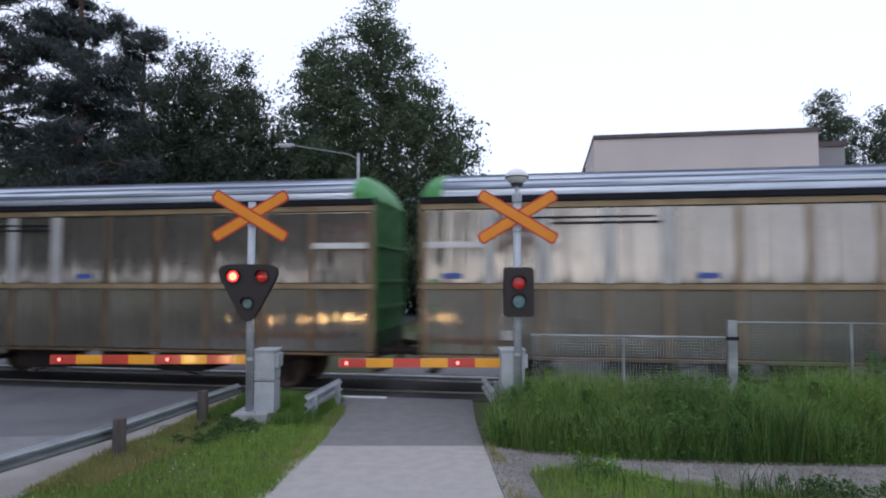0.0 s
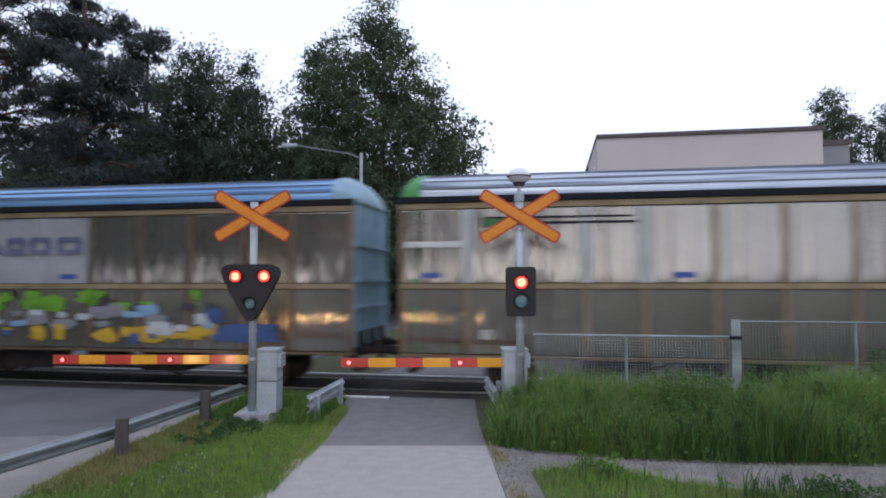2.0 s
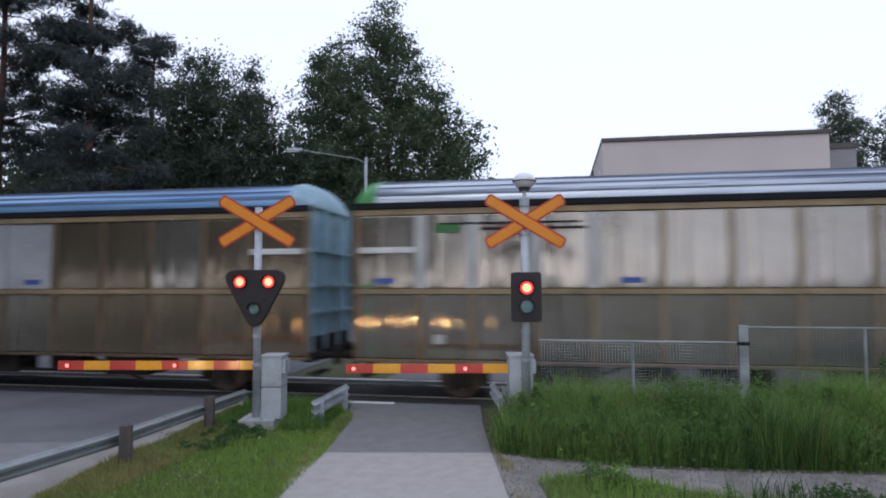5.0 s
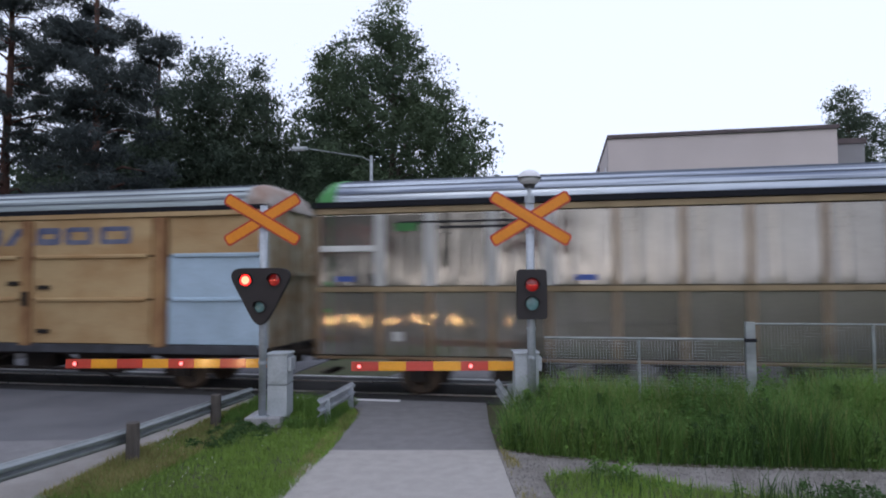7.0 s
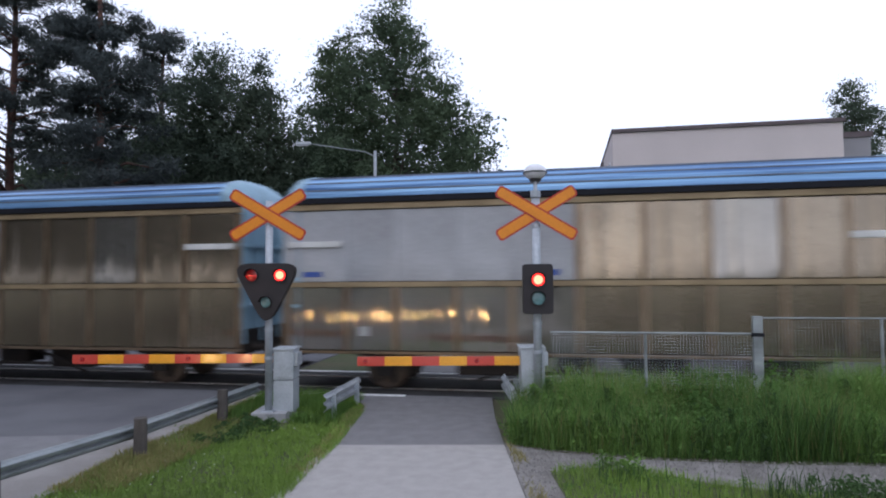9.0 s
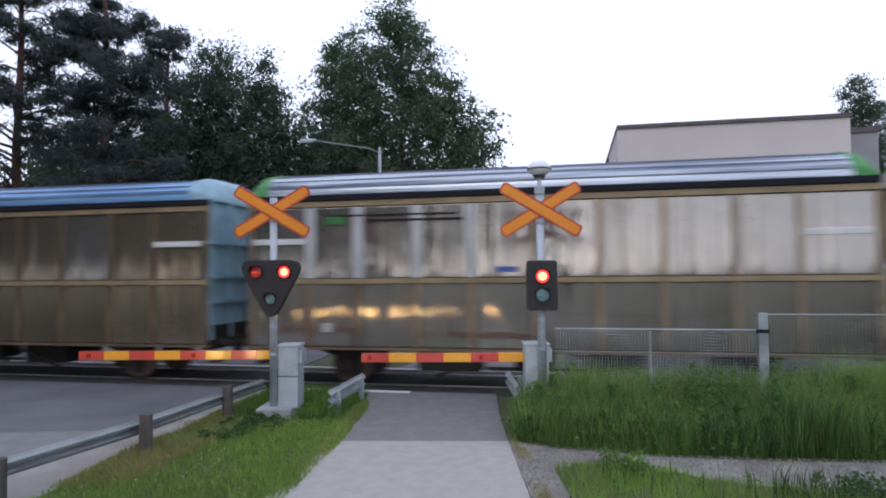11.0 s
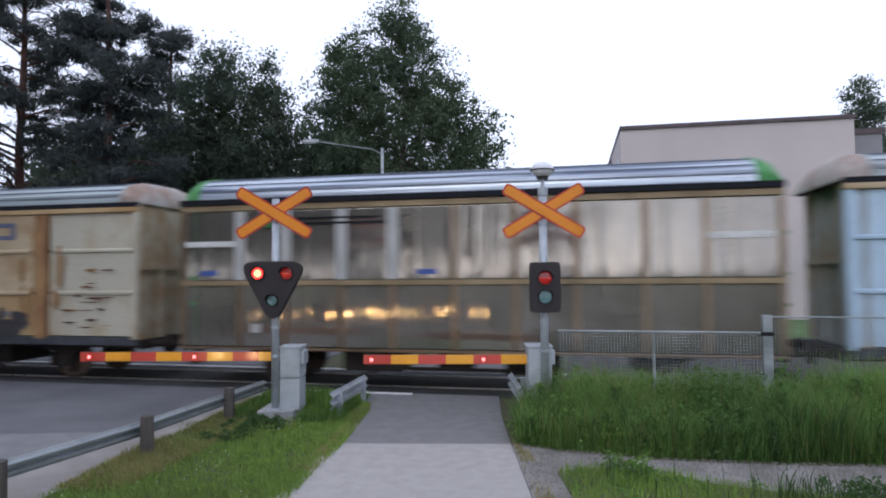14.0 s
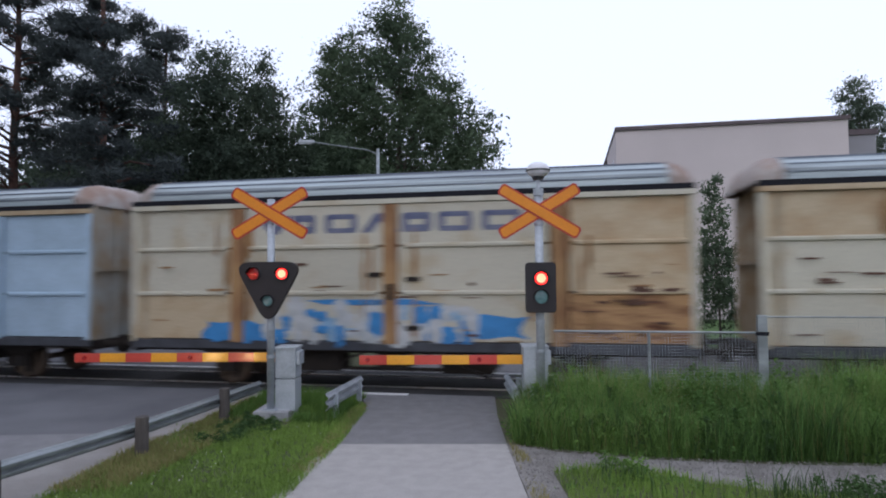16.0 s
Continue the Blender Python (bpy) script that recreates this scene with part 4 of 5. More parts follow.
# ---------------- mesh fence ----------------
def fence():
    f = thing("mesh_fence", "galvanised wire mesh fence standing in tall grass", "fence", m=Matrix.Translation((1.45, 11.15, 0)) @ pose(0, 0, 0, 0, 0, -YAW))

    def panel(x0, x1, z0, z1, rail):
        part("top_rail", rod((x0, 0, z1), (x1, 0, z1), 0.019 if rail else 0.014, seg=8), GALVDARK, f)
        bm, wire = bmesh.new(), 0.0017 if rail else 0.0013
        for x in np.arange(x0 + 0.05, x1, 0.05):
            rod((x, 0, z0), (x, 0, z1), wire, seg=3, bm=bm, caps=False)
        for z in np.arange(z0, z1, 0.05):
            rod((x0, 0, z), (x1, 0, z), wire, seg=3, bm=bm, caps=False)
        tagged(part("wire_mesh", bm, GALV if rail else GALVDARK, f), kind="stuff")
    panel(0.1, 3.38, 0.1, 1.54, True)
    panel(3.53, 8.9, 0.1, 1.8, False)
    panel(8.95, 13.9, 0.1, 1.8, False)
    part("post", box(3.38, 3.53, -0.05, 0.05, -0.1, 1.83, 0.012), GALVDARK, f)
    part("strap", box(3.36, 3.55, -0.06, 0.06, 1.5, 1.56, 0.005), GUTTER, f)
    for x, h in ((1.69, 1.54), (5.3, 1.8), (8.92, 1.85), (11.4, 1.8), (13.9, 1.85)):
        part("post", rod((x, 0.02, -0.1), (x, 0.02, h), 0.025, seg=10), GALVDARK, f)


fence()


# ---------------- the building ----------------
def building():
    b = thing("flat_roofed_building", "tall pale rendered building with dark roof edge and blank wall", "building", m=Matrix.Translation((8.75, 36, 0)) @ pose(0, 0, 0, 0, 0, -YAW))
    part("wall", box(0, 12.0, 0, 22, -0.2, 10.68), RENDERWALL, b)
    part("roof_edge", box(-0.04, 12.1, -0.12, 22.12, 10.68, 10.9, 0.02), FASCIA, b)
    for x in (3.2, 6.6):
        part("roof_vent", rod((x, 1, 10.9), (x, 1, 11.12), 0.3, 0.2, 10), FASCIA, b)
    part("wing_wall", box(12.0, 14.4, 2.5, 20, -0.2, 10.3), SIDEWALL, b)
    part("wing_roof_edge", box(12.05, 14.5, 2.4, 20.1, 10.3, 10.62, 0.02), FASCIA, b)
    for y0 in (1.6, 3.2, 4.8, 10.5, 12.5, 16.5):
        for z0 in (1.9, 4.75, 7.6):
            wdw = part("window", box(-0.05, 0.02, y0, y0 + 1.1, z0, z0 + 1.7), WHITEPLASTIC, b, "window in the side wall")
            part("pane", box(-0.07, -0.05, y0 + 0.2, y0 + 0.9, z0 + 0.08, z0 + 1.62), GLASSDARK, wdw)
    part("downpipe", rod((-0.06, 8.2, 0), (-0.06, 8.2, 10.5), 0.06, seg=8), FASCIA, b)


building()


# ---------------- street lamp ----------------
def street_lamp(x, y, h, arm):
    s = thing("street_lamp", "grey steel street lamp with a long arm, unlit", "street lamp", m=pose(x, y, 0))
    part("pole", rod((0, 0, -0.1), (0, 0, h), 0.11, 0.08, 12), GALV, s)
    bm = rod((0, 0, h - 0.3), (-0.5, 0, h - 0.05), 0.03, seg=8)
    rod((-0.5, 0, h - 0.05), (arm, 0, h + 0.42), 0.03, seg=8, bm=bm)
    part("arm", bm, GALVDARK, s)
    head = part("lamp_head", box(arm - 0.7, arm + 0.1, -0.14, 0.14, h + 0.34, h + 0.5, 0.05), PALEGREY, s)
    part("diffuser", box(arm - 0.6, arm - 0.05, -0.1, 0.1, h + 0.31, h + 0.34, 0.01), WHITEPLASTIC, head)


street_lamp(-4.36, 32, 9.05, -3.4)


def park_lamp(x, y, h):
    s = thing("park_lamp", "slim grey park lamp on the lawn, unlit", "lamp post", m=pose(x, y, 0))
    part("pole", rod((0, 0, -0.1), (0, 0, h), 0.06, 0.045, 10), GALV, s)
    hd = bmesh.new()
    bmesh.ops.create_uvsphere(hd, u_segments=12, v_segments=8, radius=0.2, matrix=Matrix.Translation((0, 0, h + 0.1)))
    part("lamp_head", hd, WHITEPLASTIC, s, smooth=True)


park_lamp(2.66, 50, 5.1)


def shed(x, y):
    b = thing("low_shed", "low dark shed beside the building", "shed", m=Matrix.Translation((x, y, 0)) @ pose(0, 0, 0, 0, 0, -YAW))
    part("wall", box(0, 1.6, 0, 4, -0.1, 2.2), GLASSDARK, b)
    part("roof", box(-0.1, 1.65, -0.15, 4.1, 2.2, 2.35, 0.02), SIDEWALL, b)


shed(7.9, 42)


# ---------------- trees ----------------
def quads(name, P0, A, Bv, material, parent=None):
    """Many small leaves: centres, half-length and half-width vectors."""
    n = len(P0)
    V = np.empty((n, 4, 3))
    V[:, 0], V[:, 1], V[:, 2], V[:, 3] = P0 - A, P0 + Bv, P0 + A, P0 - Bv
    me = bpy.data.meshes.new(name)
    me.vertices.add(n * 4)
    me.vertices.foreach_set("co", V.reshape(-1))
    me.loops.add(n * 4)
    me.loops.foreach_set("vertex_index", np.arange(n * 4, dtype=np.int32))
    me.polygons.add(n)
    me.polygons.foreach_set("loop_start", np.arange(0, n * 4, 4, dtype=np.int32))
    me.polygons.foreach_set("loop_total", np.full(n, 4, dtype=np.int32))
    me.update()
    me.validate()
    me.materials.append(material)
    return piece(name, me, parent)


def unit(rng, n):
    v = rng.normal(size=(n, 3))
    return v / np.linalg.norm(v, axis=1, keepdims=True)


def crown(name, lobes, rng, leaf, per, density, material, parent, clump=0.55, flat=0.8, long=1.0, wide=0.6):
    """Leaves gathered in clumps that fill the given ellipsoids, thicker towards the outside."""
    P0 = []
    for cx, cy, cz, rx, ry, rz in lobes:
        k = max(6, int(density * (rx * ry + ry * rz + rx * rz) * 1.35))
        d = unit(rng, k) * (0.35 + 0.68 * rng.random((k, 1)) ** 0.55)
        c = d * (rx, ry, rz) * (1 + 0.18 * rng.normal(size=(k, 1))) + (cx, cy, cz)
        off = rng.normal(size=(k, per, 3)) * clump * (0.5 + rng.random((k, 1, 1))) * (0.62, 0.62, 0.62 * flat)
        P0.append((c[:, None, :] + off).reshape(-1, 3))
    P0 = np.concatenate(P0)
    n = len(P0)
    a = unit(rng, n)
    b = np.cross(a, unit(rng, n))
    b /= np.linalg.norm(b, axis=1, keepdims=True) + 1e-9
    s = leaf * (0.6 + 0.8 * rng.random((n, 1)))
    return quads(name, P0, a * s * long, b * s * wide, material, parent)


def trunk_mesh(h, r, lean, rng, branches, bend=0.25):
    bm = bmesh.new()
    n, prev = 7, Vector((0, 0, -0.2))
    pts = [prev]
    for i in range(1, n + 1):
        f = i / n
        pts.append(Vector((lean[0] * f + rng.normal() * bend * 0.4, lean[1] * f, h * f)))
    for i in range(n):
        rod(pts[i], pts[i + 1], r * (1 - 0.8 * i / n), r * (1 - 0.8 * (i + 1) / n), 9, bm, caps=False)
    for (x, y, z), f in branches:
        k = f * n
        i = min(int(k), n - 1)
        a = pts[i].lerp(pts[i + 1], k - i)
        b = Vector((x, y, z))
        mid = a.lerp(b, 0.5) + Vector((0, 0, 0.12 * (b - a).length))
        rr = r * (1 - 0.8 * f) * 0.45
        rod(a, mid, rr, rr * 0.65, 6, bm, caps=False)
        rod(mid, b, rr * 0.65, rr * 0.2, 6, bm, caps=False)
    return bm


def leafy_tree(name, label, x, y, h, lobes, seed, material=LEAF, leaf=0.11, per=52, density=3.2, r=0.24, group="trees", clump=0.55):
    rng = np.random.default_rng(seed)
    t = thing(name, label, "tree", group, pose(x, y, 0))
    br = []
    for cx, cy, cz, rx, ry, rz in lobes:
        for q in range(3):
            d = unit(rng, 1)[0] * (rx, ry, rz) * 0.7
            br.append(((cx + d[0], cy + d[1], cz + d[2]), min(0.92, max(0.25, (cz - rz) / h + 0.1 * q))))
    part("trunk", trunk_mesh(h * 0.92, r, (0.3, 0), rng, br), BARK, t)
    crown("crown", lobes, rng, leaf, per, density, material, t, clump)
    return t


def pine_tree(x, y, h, seed, bare=0.35, spread=3.4, parent_label="tall Scots pine with reddish trunk and ragged crown", pads=30):
    rng = np.random.default_rng(seed)
    t = thing("pine_tree", parent_label, "pine tree", "trees", pose(x, y, 0))
    lobes, br = [], []
    for i in range(pads):
        f = bare + (1 - bare) * (i + rng.random()) / pads
        a = rng.random() * 2 * math.pi
        d = spread * (1.08 - f) ** 0.6 * (0.45 + 0.6 * rng.random())
        z = h * f + rng.normal() * 0.25
        c = (d * math.cos(a), d * math.sin(a), z)
        rr = 0.6 + 0.65 * rng.random()
        lobes.append((*c, rr * 1.15, rr * 1.15, rr * 0.42))
        br.append((c, min(0.97, f - 0.02)))
    part("trunk", trunk_mesh(h, 0.3, (rng.normal() * 0.3, 0), rng, br, 0.15), BARK_PINE, t)
    crown("crown", lobes, rng, 0.12, 80, 4.4, NEEDLE, t, 0.38, 0.5, 1.5, 0.2)
    return t


# the large leafy tree and its neighbours behind the crossing
leafy_tree("birch_tree", "tall full birch in dark summer leaf", -3.9, 36, 18.9, [(0, 0, 17.7, 1.0, 1.0, 1.7), (0.9, 0, 16.0, 1.2, 1.2, 1.4), (-0.8, 0, 16.1, 1.5, 1.4, 1.6), (-3.1, 0, 15.3, 1.0, 1.1, 1.3), (-2.3, 0, 14.2, 2.0, 2.0, 1.9), (0.9, 0.2, 14.3, 1.9, 2.0, 2.0), (-3.5, 0, 12.9, 1.5, 1.6, 2.1), (-0.2, 0, 12.6, 3.0, 2.8, 2.5), (2.5, 0, 12.3, 1.7, 1.9, 2.1), (-3.2, 0, 10.4, 2.0, 2.1, 2.6), (3.6, 0, 10.6, 1.6, 1.8, 2.3), (0.5, 0.4, 10.0, 3.2, 3.0, 3.0), (4.0, 0, 8.5, 1.8, 1.9, 2.4), (-2.0, 0, 7.5, 3.2, 2.8, 2.6), (2.0, 0, 7.2, 3.3, 2.8, 2.8), (0, 0, 4.5, 4.0, 3.0, 2.5)], 3, leaf=0.078, per=96, density=3.9, clump=0.5)
leafy_tree("birch_tree", "slim birch with airy hanging twigs", 0.7, 37.5, 12.5, [(0, 0, 10.2, 1.2, 1.3, 2.2), (0.2, 0, 7.4, 1.4, 1.6, 2.4), (0.0, 0, 4.6, 1.3, 1.6, 2.2), (-0.4, 0, 2.6, 1.4, 1.4, 1.6)], 4, density=2.4, leaf=0.12)
leafy_tree("leafy_tree", "rounded leafy tree in dark green", -15.2, 38, 16.6, [(0.1, 0, 15.4, 1.5, 1.5, 1.5), (-1.2, 0, 13.4, 2.0, 2.0, 2.2), (1.2, 0, 13.0, 1.8, 2.0, 2.3), (-1.6, 0, 10, 2.5, 2.3, 2.8), (1.2, 0, 9.6, 2.4, 2.3, 2.8), (0, 0, 6.4, 3.0, 2.6, 2.8), (-0.6, 0, 3.6, 3.2, 2.6, 2.2)], 5, LEAFDARK, leaf=0.085, per=84, density=4.4)
leafy_tree("leafy_tree", "narrow leafy tree in dark green", -12.1, 38.5, 15.9, [(-0.5, 0, 14.7, 1.0, 1.1, 1.5), (-0.2, 0, 12.6, 1.6, 1.6, 2.0), (0.9, 0, 11.6, 1.5, 1.6, 2.2), (0, 0, 9.2, 2.4, 2.2, 2.6), (0.6, 0, 6.2, 2.8, 2.4, 2.6), (0, 0, 3.6, 3.0, 2.6, 2.2)], 6, LEAFDARK, leaf=0.085, per=84, density=4.4)
leafy_tree("leafy_tree", "low dark leafy tree under the pines", -18.6, 37, 12.5, [(0, 0, 10.6, 2.2, 2.0, 2.0), (-0.5, 0, 8, 3.0, 2.4, 2.4), (0.4, 0, 5.2, 3.4, 2.6, 2.6), (0, 0, 3, 3.4, 2.6, 2.0)], 7, LEAFDARK, density=4.6)
leafy_tree("leafy_tree", "bushy undergrowth tree, dark green", -23.5, 36, 10, [(0, 0, 8.2, 2.6, 2.2, 2.0), (0, 0, 5.4, 3.6, 2.6, 2.4), (0, 0, 3, 3.6, 2.6, 2.0)], 8, LEAFDARK, density=4.6)
leafy_tree("leafy_tree", "bushy undergrowth tree, dark green", -6.6, 41, 10, [(0, 0, 8.2, 2.6, 2.2, 2.0), (0, 0, 5.4, 3.6, 2.6, 2.4), (0, 0, 3, 3.6, 2.6, 2.0)], 18, LEAFDARK, density=4.6)
for sx, sy, sh, sd in ((-8.4, 42.5, 13, 67), (-9.6, 46, 13.5, 68), (-16.8, 43, 13.5, 61), (-11.6, 44, 12, 62), (-22, 43, 12.5, 63), (-27, 41, 12, 64), (-5.5, 45, 12, 65), (-2.0, 47, 9.5, 66)):
    leafy_tree("leafy_tree", "dense dark leafy tree deep in the wood", sx, sy, sh, [(0, 0, sh - 2.4, 2.6, 2.2, 2.2), (-1, 0, sh - 5, 3.2, 2.4, 2.6), (1.2, 0, sh - 6, 3.2, 2.4, 2.8), (0, 0, sh * 0.35, 3.8, 2.8, 2.6), (0, 0, 2.4, 3.6, 2.8, 2.2)], sd, LEAFDARK, leaf=0.17, per=34, density=3.6)
for sx, sy, sd in ((0.5, 56, 71), (5.5, 58, 72), (11, 57, 73), (3, 62, 74)):
    leafy_tree("bush", "dark rounded bush beyond the lawn", sx, sy, 6, [(0, 0, 4.2, 2.2, 2, 1.6), (-1.2, 0, 2.2, 2.4, 2, 1.8), (1.2, 0, 2, 2.4, 2, 1.8)], sd, LEAFDARK, leaf=0.17, per=34, density=3.6)
pine_tree(-17.4, 30, 20, 11, 0.2, 3.4, pads=62)
pine_tree(-22.9, 31, 21, 12, 0.2, 3.9, pads=66)
pine_tree(-19.6, 40, 19, 14, 0.3, 3.6)
leafy_tree("leafy_tree", "leafy tree behind the building", 34.0, 55, 19.2, [(0, 0, 17.6, 1.3, 1.3, 1.9), (0.5, 0, 14.8, 2.2, 2.0, 2.4), (-0.8, 0, 12.6, 2.4, 2.2, 2.6), (1, 0, 10, 3, 2.6, 3)], 21, LEAFDARK, leaf=0.1, per=90)
leafy_tree("leafy_tree", "leafy tree behind the building", 38.6, 54, 17.6, [(0, 0, 15.6, 1.8, 1.8, 2.2), (0.3, 0, 13, 2.6, 2.4, 2.6), (0, 0, 9.6, 3.2, 2.8, 3)], 22, LEAFDARK, leaf=0.1, per=90)
leafy_tree("young_birch", "slender young birch beside the track", 7.66, 19.5, 5.6, [(0, 0, 4.9, 0.3, 0.3, 0.75), (0, 0, 3.8, 0.55, 0.55, 0.9), (0.05, 0, 2.7, 0.75, 0.75, 0.9), (0, 0, 1.6, 0.8, 0.8, 0.9)], 23, leaf=0.045, per=90, density=12, r=0.04, clump=0.22)
# unseen trees added behind the camera to darken the wagons and their reflections, and woods far off that close the
# place
back = [leafy_tree("leafy_tree", "broad leafy tree added to close the place", -17, -9, 14, [(0, 0, 11.6, 2.6, 2.6, 2.6), (-1.4, 0, 8.4, 3, 3, 3), (1.6, 0.5, 7.6, 3, 3, 3), (0, 0, 5, 3.4, 3.4, 2.6)], 31, LEAFDARK, leaf=0.2, per=30, density=2.0)]
for i, (x, y, rz) in enumerate(((-24, -2, 40), (-11, -17, 110), (-30, -12, 200), (-19, -16, 15), (-28, 2, 260), (-36, 6, 300), (-34, -4, 75), (-14, -24, 140), (-46, 2, 20), (-25, -18, 170), (-40, -14, 95), (-19.5, 0.5, 150), (-24, 9, 310), (-18.5, 6.0, 33), (40, -14, 30), (49, -5, 120), (36, -25, 210), (55, -13, 290), (46, -22, 340), (60, -2, 80), (31, -10, 15), (36, -17, 155), (29, -19, 265))):
    back.append(copy_thing(back[0], pose(x, y, 0, 0, 0, rz)))
for i in range(46):
    a = radians(-62 + 124 * i / 45)
    d = 95 + 22 * math.sin(i * 2.3)
    copy_thing(back[0], pose(d * math.sin(a), d * math.cos(a), 0, 0, 0, i * 47))


# ---------------- grass ----------------
def inside(px, py, poly):
    hit = np.zeros(len(px), bool)
    for (x0, y0), (x1, y1) in zip(poly, poly[1:] + poly[:1]):
        c = ((y0 > py) != (y1 > py)) & (px < (x1 - x0) * (py - y0) / (y1 - y0 + 1e-12) + x0)
        hit ^= c
    return hit


def blades(name, label, poly, count, h0, h1, w, material, seed, patch=0.0, z0=-0.03, lean=0.35, grow=None, bare=None):
    """Bent tapering blades scattered over a patch of ground."""
    rng = np.random.default_rng(seed)
    xs, ys = [p[0] for p in poly], [p[1] for p in poly]
    px, py = rng.uniform(min(xs), max(xs), count * 3), rng.uniform(min(ys), max(ys), count * 3)
    keep = inside(px, py, poly)
    if patch:
        f = np.sin(px * 1.7 + 1.3 * np.sin(py * 1.1)) * np.sin(py * 2.1 + np.cos(px * 0.9)) + np.sin(px * 4.3 + py * 3.1) * 0.5
        keep &= f > rng.normal(size=len(px)) * 0.5 - patch
    if bare:
        keep &= ~((px > bare[0]) & (px < bare[1]) & (py > bare[2]) & (py < bare[3]))
    px, py = px[keep][:count], py[keep][:count]
    n = len(px)
    h = rng.uniform(h0, h1, n) * (1 + 0.25 * np.sin(px * 2.3) * np.cos(py * 1.9 + px))
    if grow:
        h *= grow(px, py)
    a, ln = rng.uniform(0, 2 * np.pi, n), rng.uniform(0.05, lean, n) * h
    b = a + rng.normal(size=n) * 0.7 + 1.57
    dx, dy, wx, wy = np.cos(a) * ln, np.sin(a) * ln, np.cos(b) * w, np.sin(b) * w
    V = np.empty((n, 5, 3))
    z = np.full(n, z0)
    V[:, 0] = np.stack([px - wx, py - wy, z], 1)
    V[:, 1] = np.stack([px + wx, py + wy, z], 1)
    V[:, 2] = np.stack([px + dx * 0.35 + wx * 0.8, py + dy * 0.35 + wy * 0.8, z + h * 0.6], 1)
    V[:, 3] = np.stack([px + dx * 0.35 - wx * 0.8, py + dy * 0.35 - wy * 0.8, z + h * 0.6], 1)
    V[:, 4] = np.stack([px + dx, py + dy, z + h], 1)
    me = bpy.data.meshes.new(name)
    idx = np.arange(n)[:, None] * 5
    loops = np.concatenate([idx + [0, 1, 2, 3], idx + [3, 2, 4]], 1).reshape(-1)
    me.vertices.add(n * 5)
    me.vertices.foreach_set("co", V.reshape(-1))
    me.loops.add(n * 7)
    me.loops.foreach_set("vertex_index", loops.astype(np.int32))
    me.polygons.add(n * 2)
    st = np.stack([np.arange(n) * 7, np.arange(n) * 7 + 4], 1).reshape(-1)
    me.polygons.foreach_set("loop_start", st.astype(np.int32))
    me.polygons.foreach_set("loop_total", np.tile([4, 3], n).astype(np.int32))
    me.update()
    me.validate()
    me.materials.append(material)
    return tagged(new(name, me), label, "grass", kind="stuff")


TALL = [(0.72, 9.75), (1.3, 9.42), (2.6, 9.05), (4.2, 8.85), (7, 8.7), (16, 8.3), (16, 10.2), (1.9, 12.75), (1.25, 12.9), (1.14, 12.0), (1.1, 11.3), (0.82, 10.7)]


def rise(px, py):
    return (0.62 + 0.38 * np.clip((py - 9.0 + 0.05 * px) / 1.6, 0, 1)) * (0.85 + 0.35 * np.clip((px - 2) / 8, 0, 1)) - 0.25 * np.clip(1 - (px - 0.7) / 0.8, 0, 1) - 0.3 * (py > 11.2 - 0.1655 * (px - 1.45))


blades("tall_grass", "dense tall green summer grass", TALL, 76000, 0.45, 1.15, 0.0034, GRASSTALL, 41, lean=0.95, grow=rise)
blades("tall_grass", "light green flowering grass among the tall growth", TALL, 30000, 0.6, 1.2, 0.0036, GRASSLIGHT, 40, 0.1, lean=0.9, grow=rise)
blades("tall_grass", "low grass spilling over the gravel edge", [(0.66, 9.75), (1.3, 9.3), (2.6, 8.92), (4.2, 8.72), (7, 8.55), (16, 8.15), (16, 8.5), (2.6, 9.2), (0.8, 9.95)], 5000, 0.08, 0.3, 0.004, GRASSTALL, 39, 0.2, lean=1.2)
blades("tall_grass", "pale seeding grass stalks among the green", TALL, 7000, 0.7, 1.3, 0.003, GRASSDRY, 42, lean=0.3, grow=rise)
blades("weeds", "leafy dark weeds at the edge of tall grass", TALL, 9000, 0.25, 0.8, 0.012, WEED, 43, lean=0.8)
TRACKSIDE = [tuple(track(s, o)[:2]) for s, o in ((2.2, -0.9), (20, -0.9), (20, 0.1), (2.2, 0.1))]
blades("trackside_weeds", "sparse weeds in the ballast", TRACKSIDE, 5000, 0.3, 0.75, 0.008, GRASSTALL, 44, 0.2)
VERGE = [(-4.95, 7.5), (-5.45, 2.5), (-2.6, 2.5), (-2.2, 7.0), (-1.98, 9.62), (-1.94, 11), (-1.92, 12.4), (-2.35, 13.3), (-4.3, 13.2), (-4.6, 11)]
BASE = (-3.84, -2.98, 10.6, 11.95)
slab("verge_soil", VERGE, -0.2, -0.012, SOIL, "grassy verge between road and path", "verge")
blades("verge_grass", "short green verge grass with bare spots", VERGE, 42000, 0.05, 0.13, 0.0045, GRASSLAWN, 45, 1.2, -0.02, 0.8, bare=BASE)
blades("verge_grass", "dry straw-coloured grass along the kerb", [(-4.95, 7.5), (-4.1, 7.5), (-3.5, 11.3), (-4.35, 13), (-4.65, 10.6)], 16000, 0.05, 0.16, 0.004, GRASSDRY, 46, 0.4, -0.02, 0.9)
blades("verge_grass", "longer grass round the barrier foot", [(-4.2, 11.0), (-2.2, 10.8), (-2.05, 13.2), (-4.2, 13.2)], 9000, 0.1, 0.28, 0.005, GRASSTALL, 47, 0.6, -0.02, 0.7, bare=BASE)
PATCH = [(1.12, 8.35), (1.6, 8.5), (2.5, 8.28), (3.0, 7.85), (4.75, 7.15), (8, 6.5), (8, 3), (1.15, 3), (1.2, 6.5)]
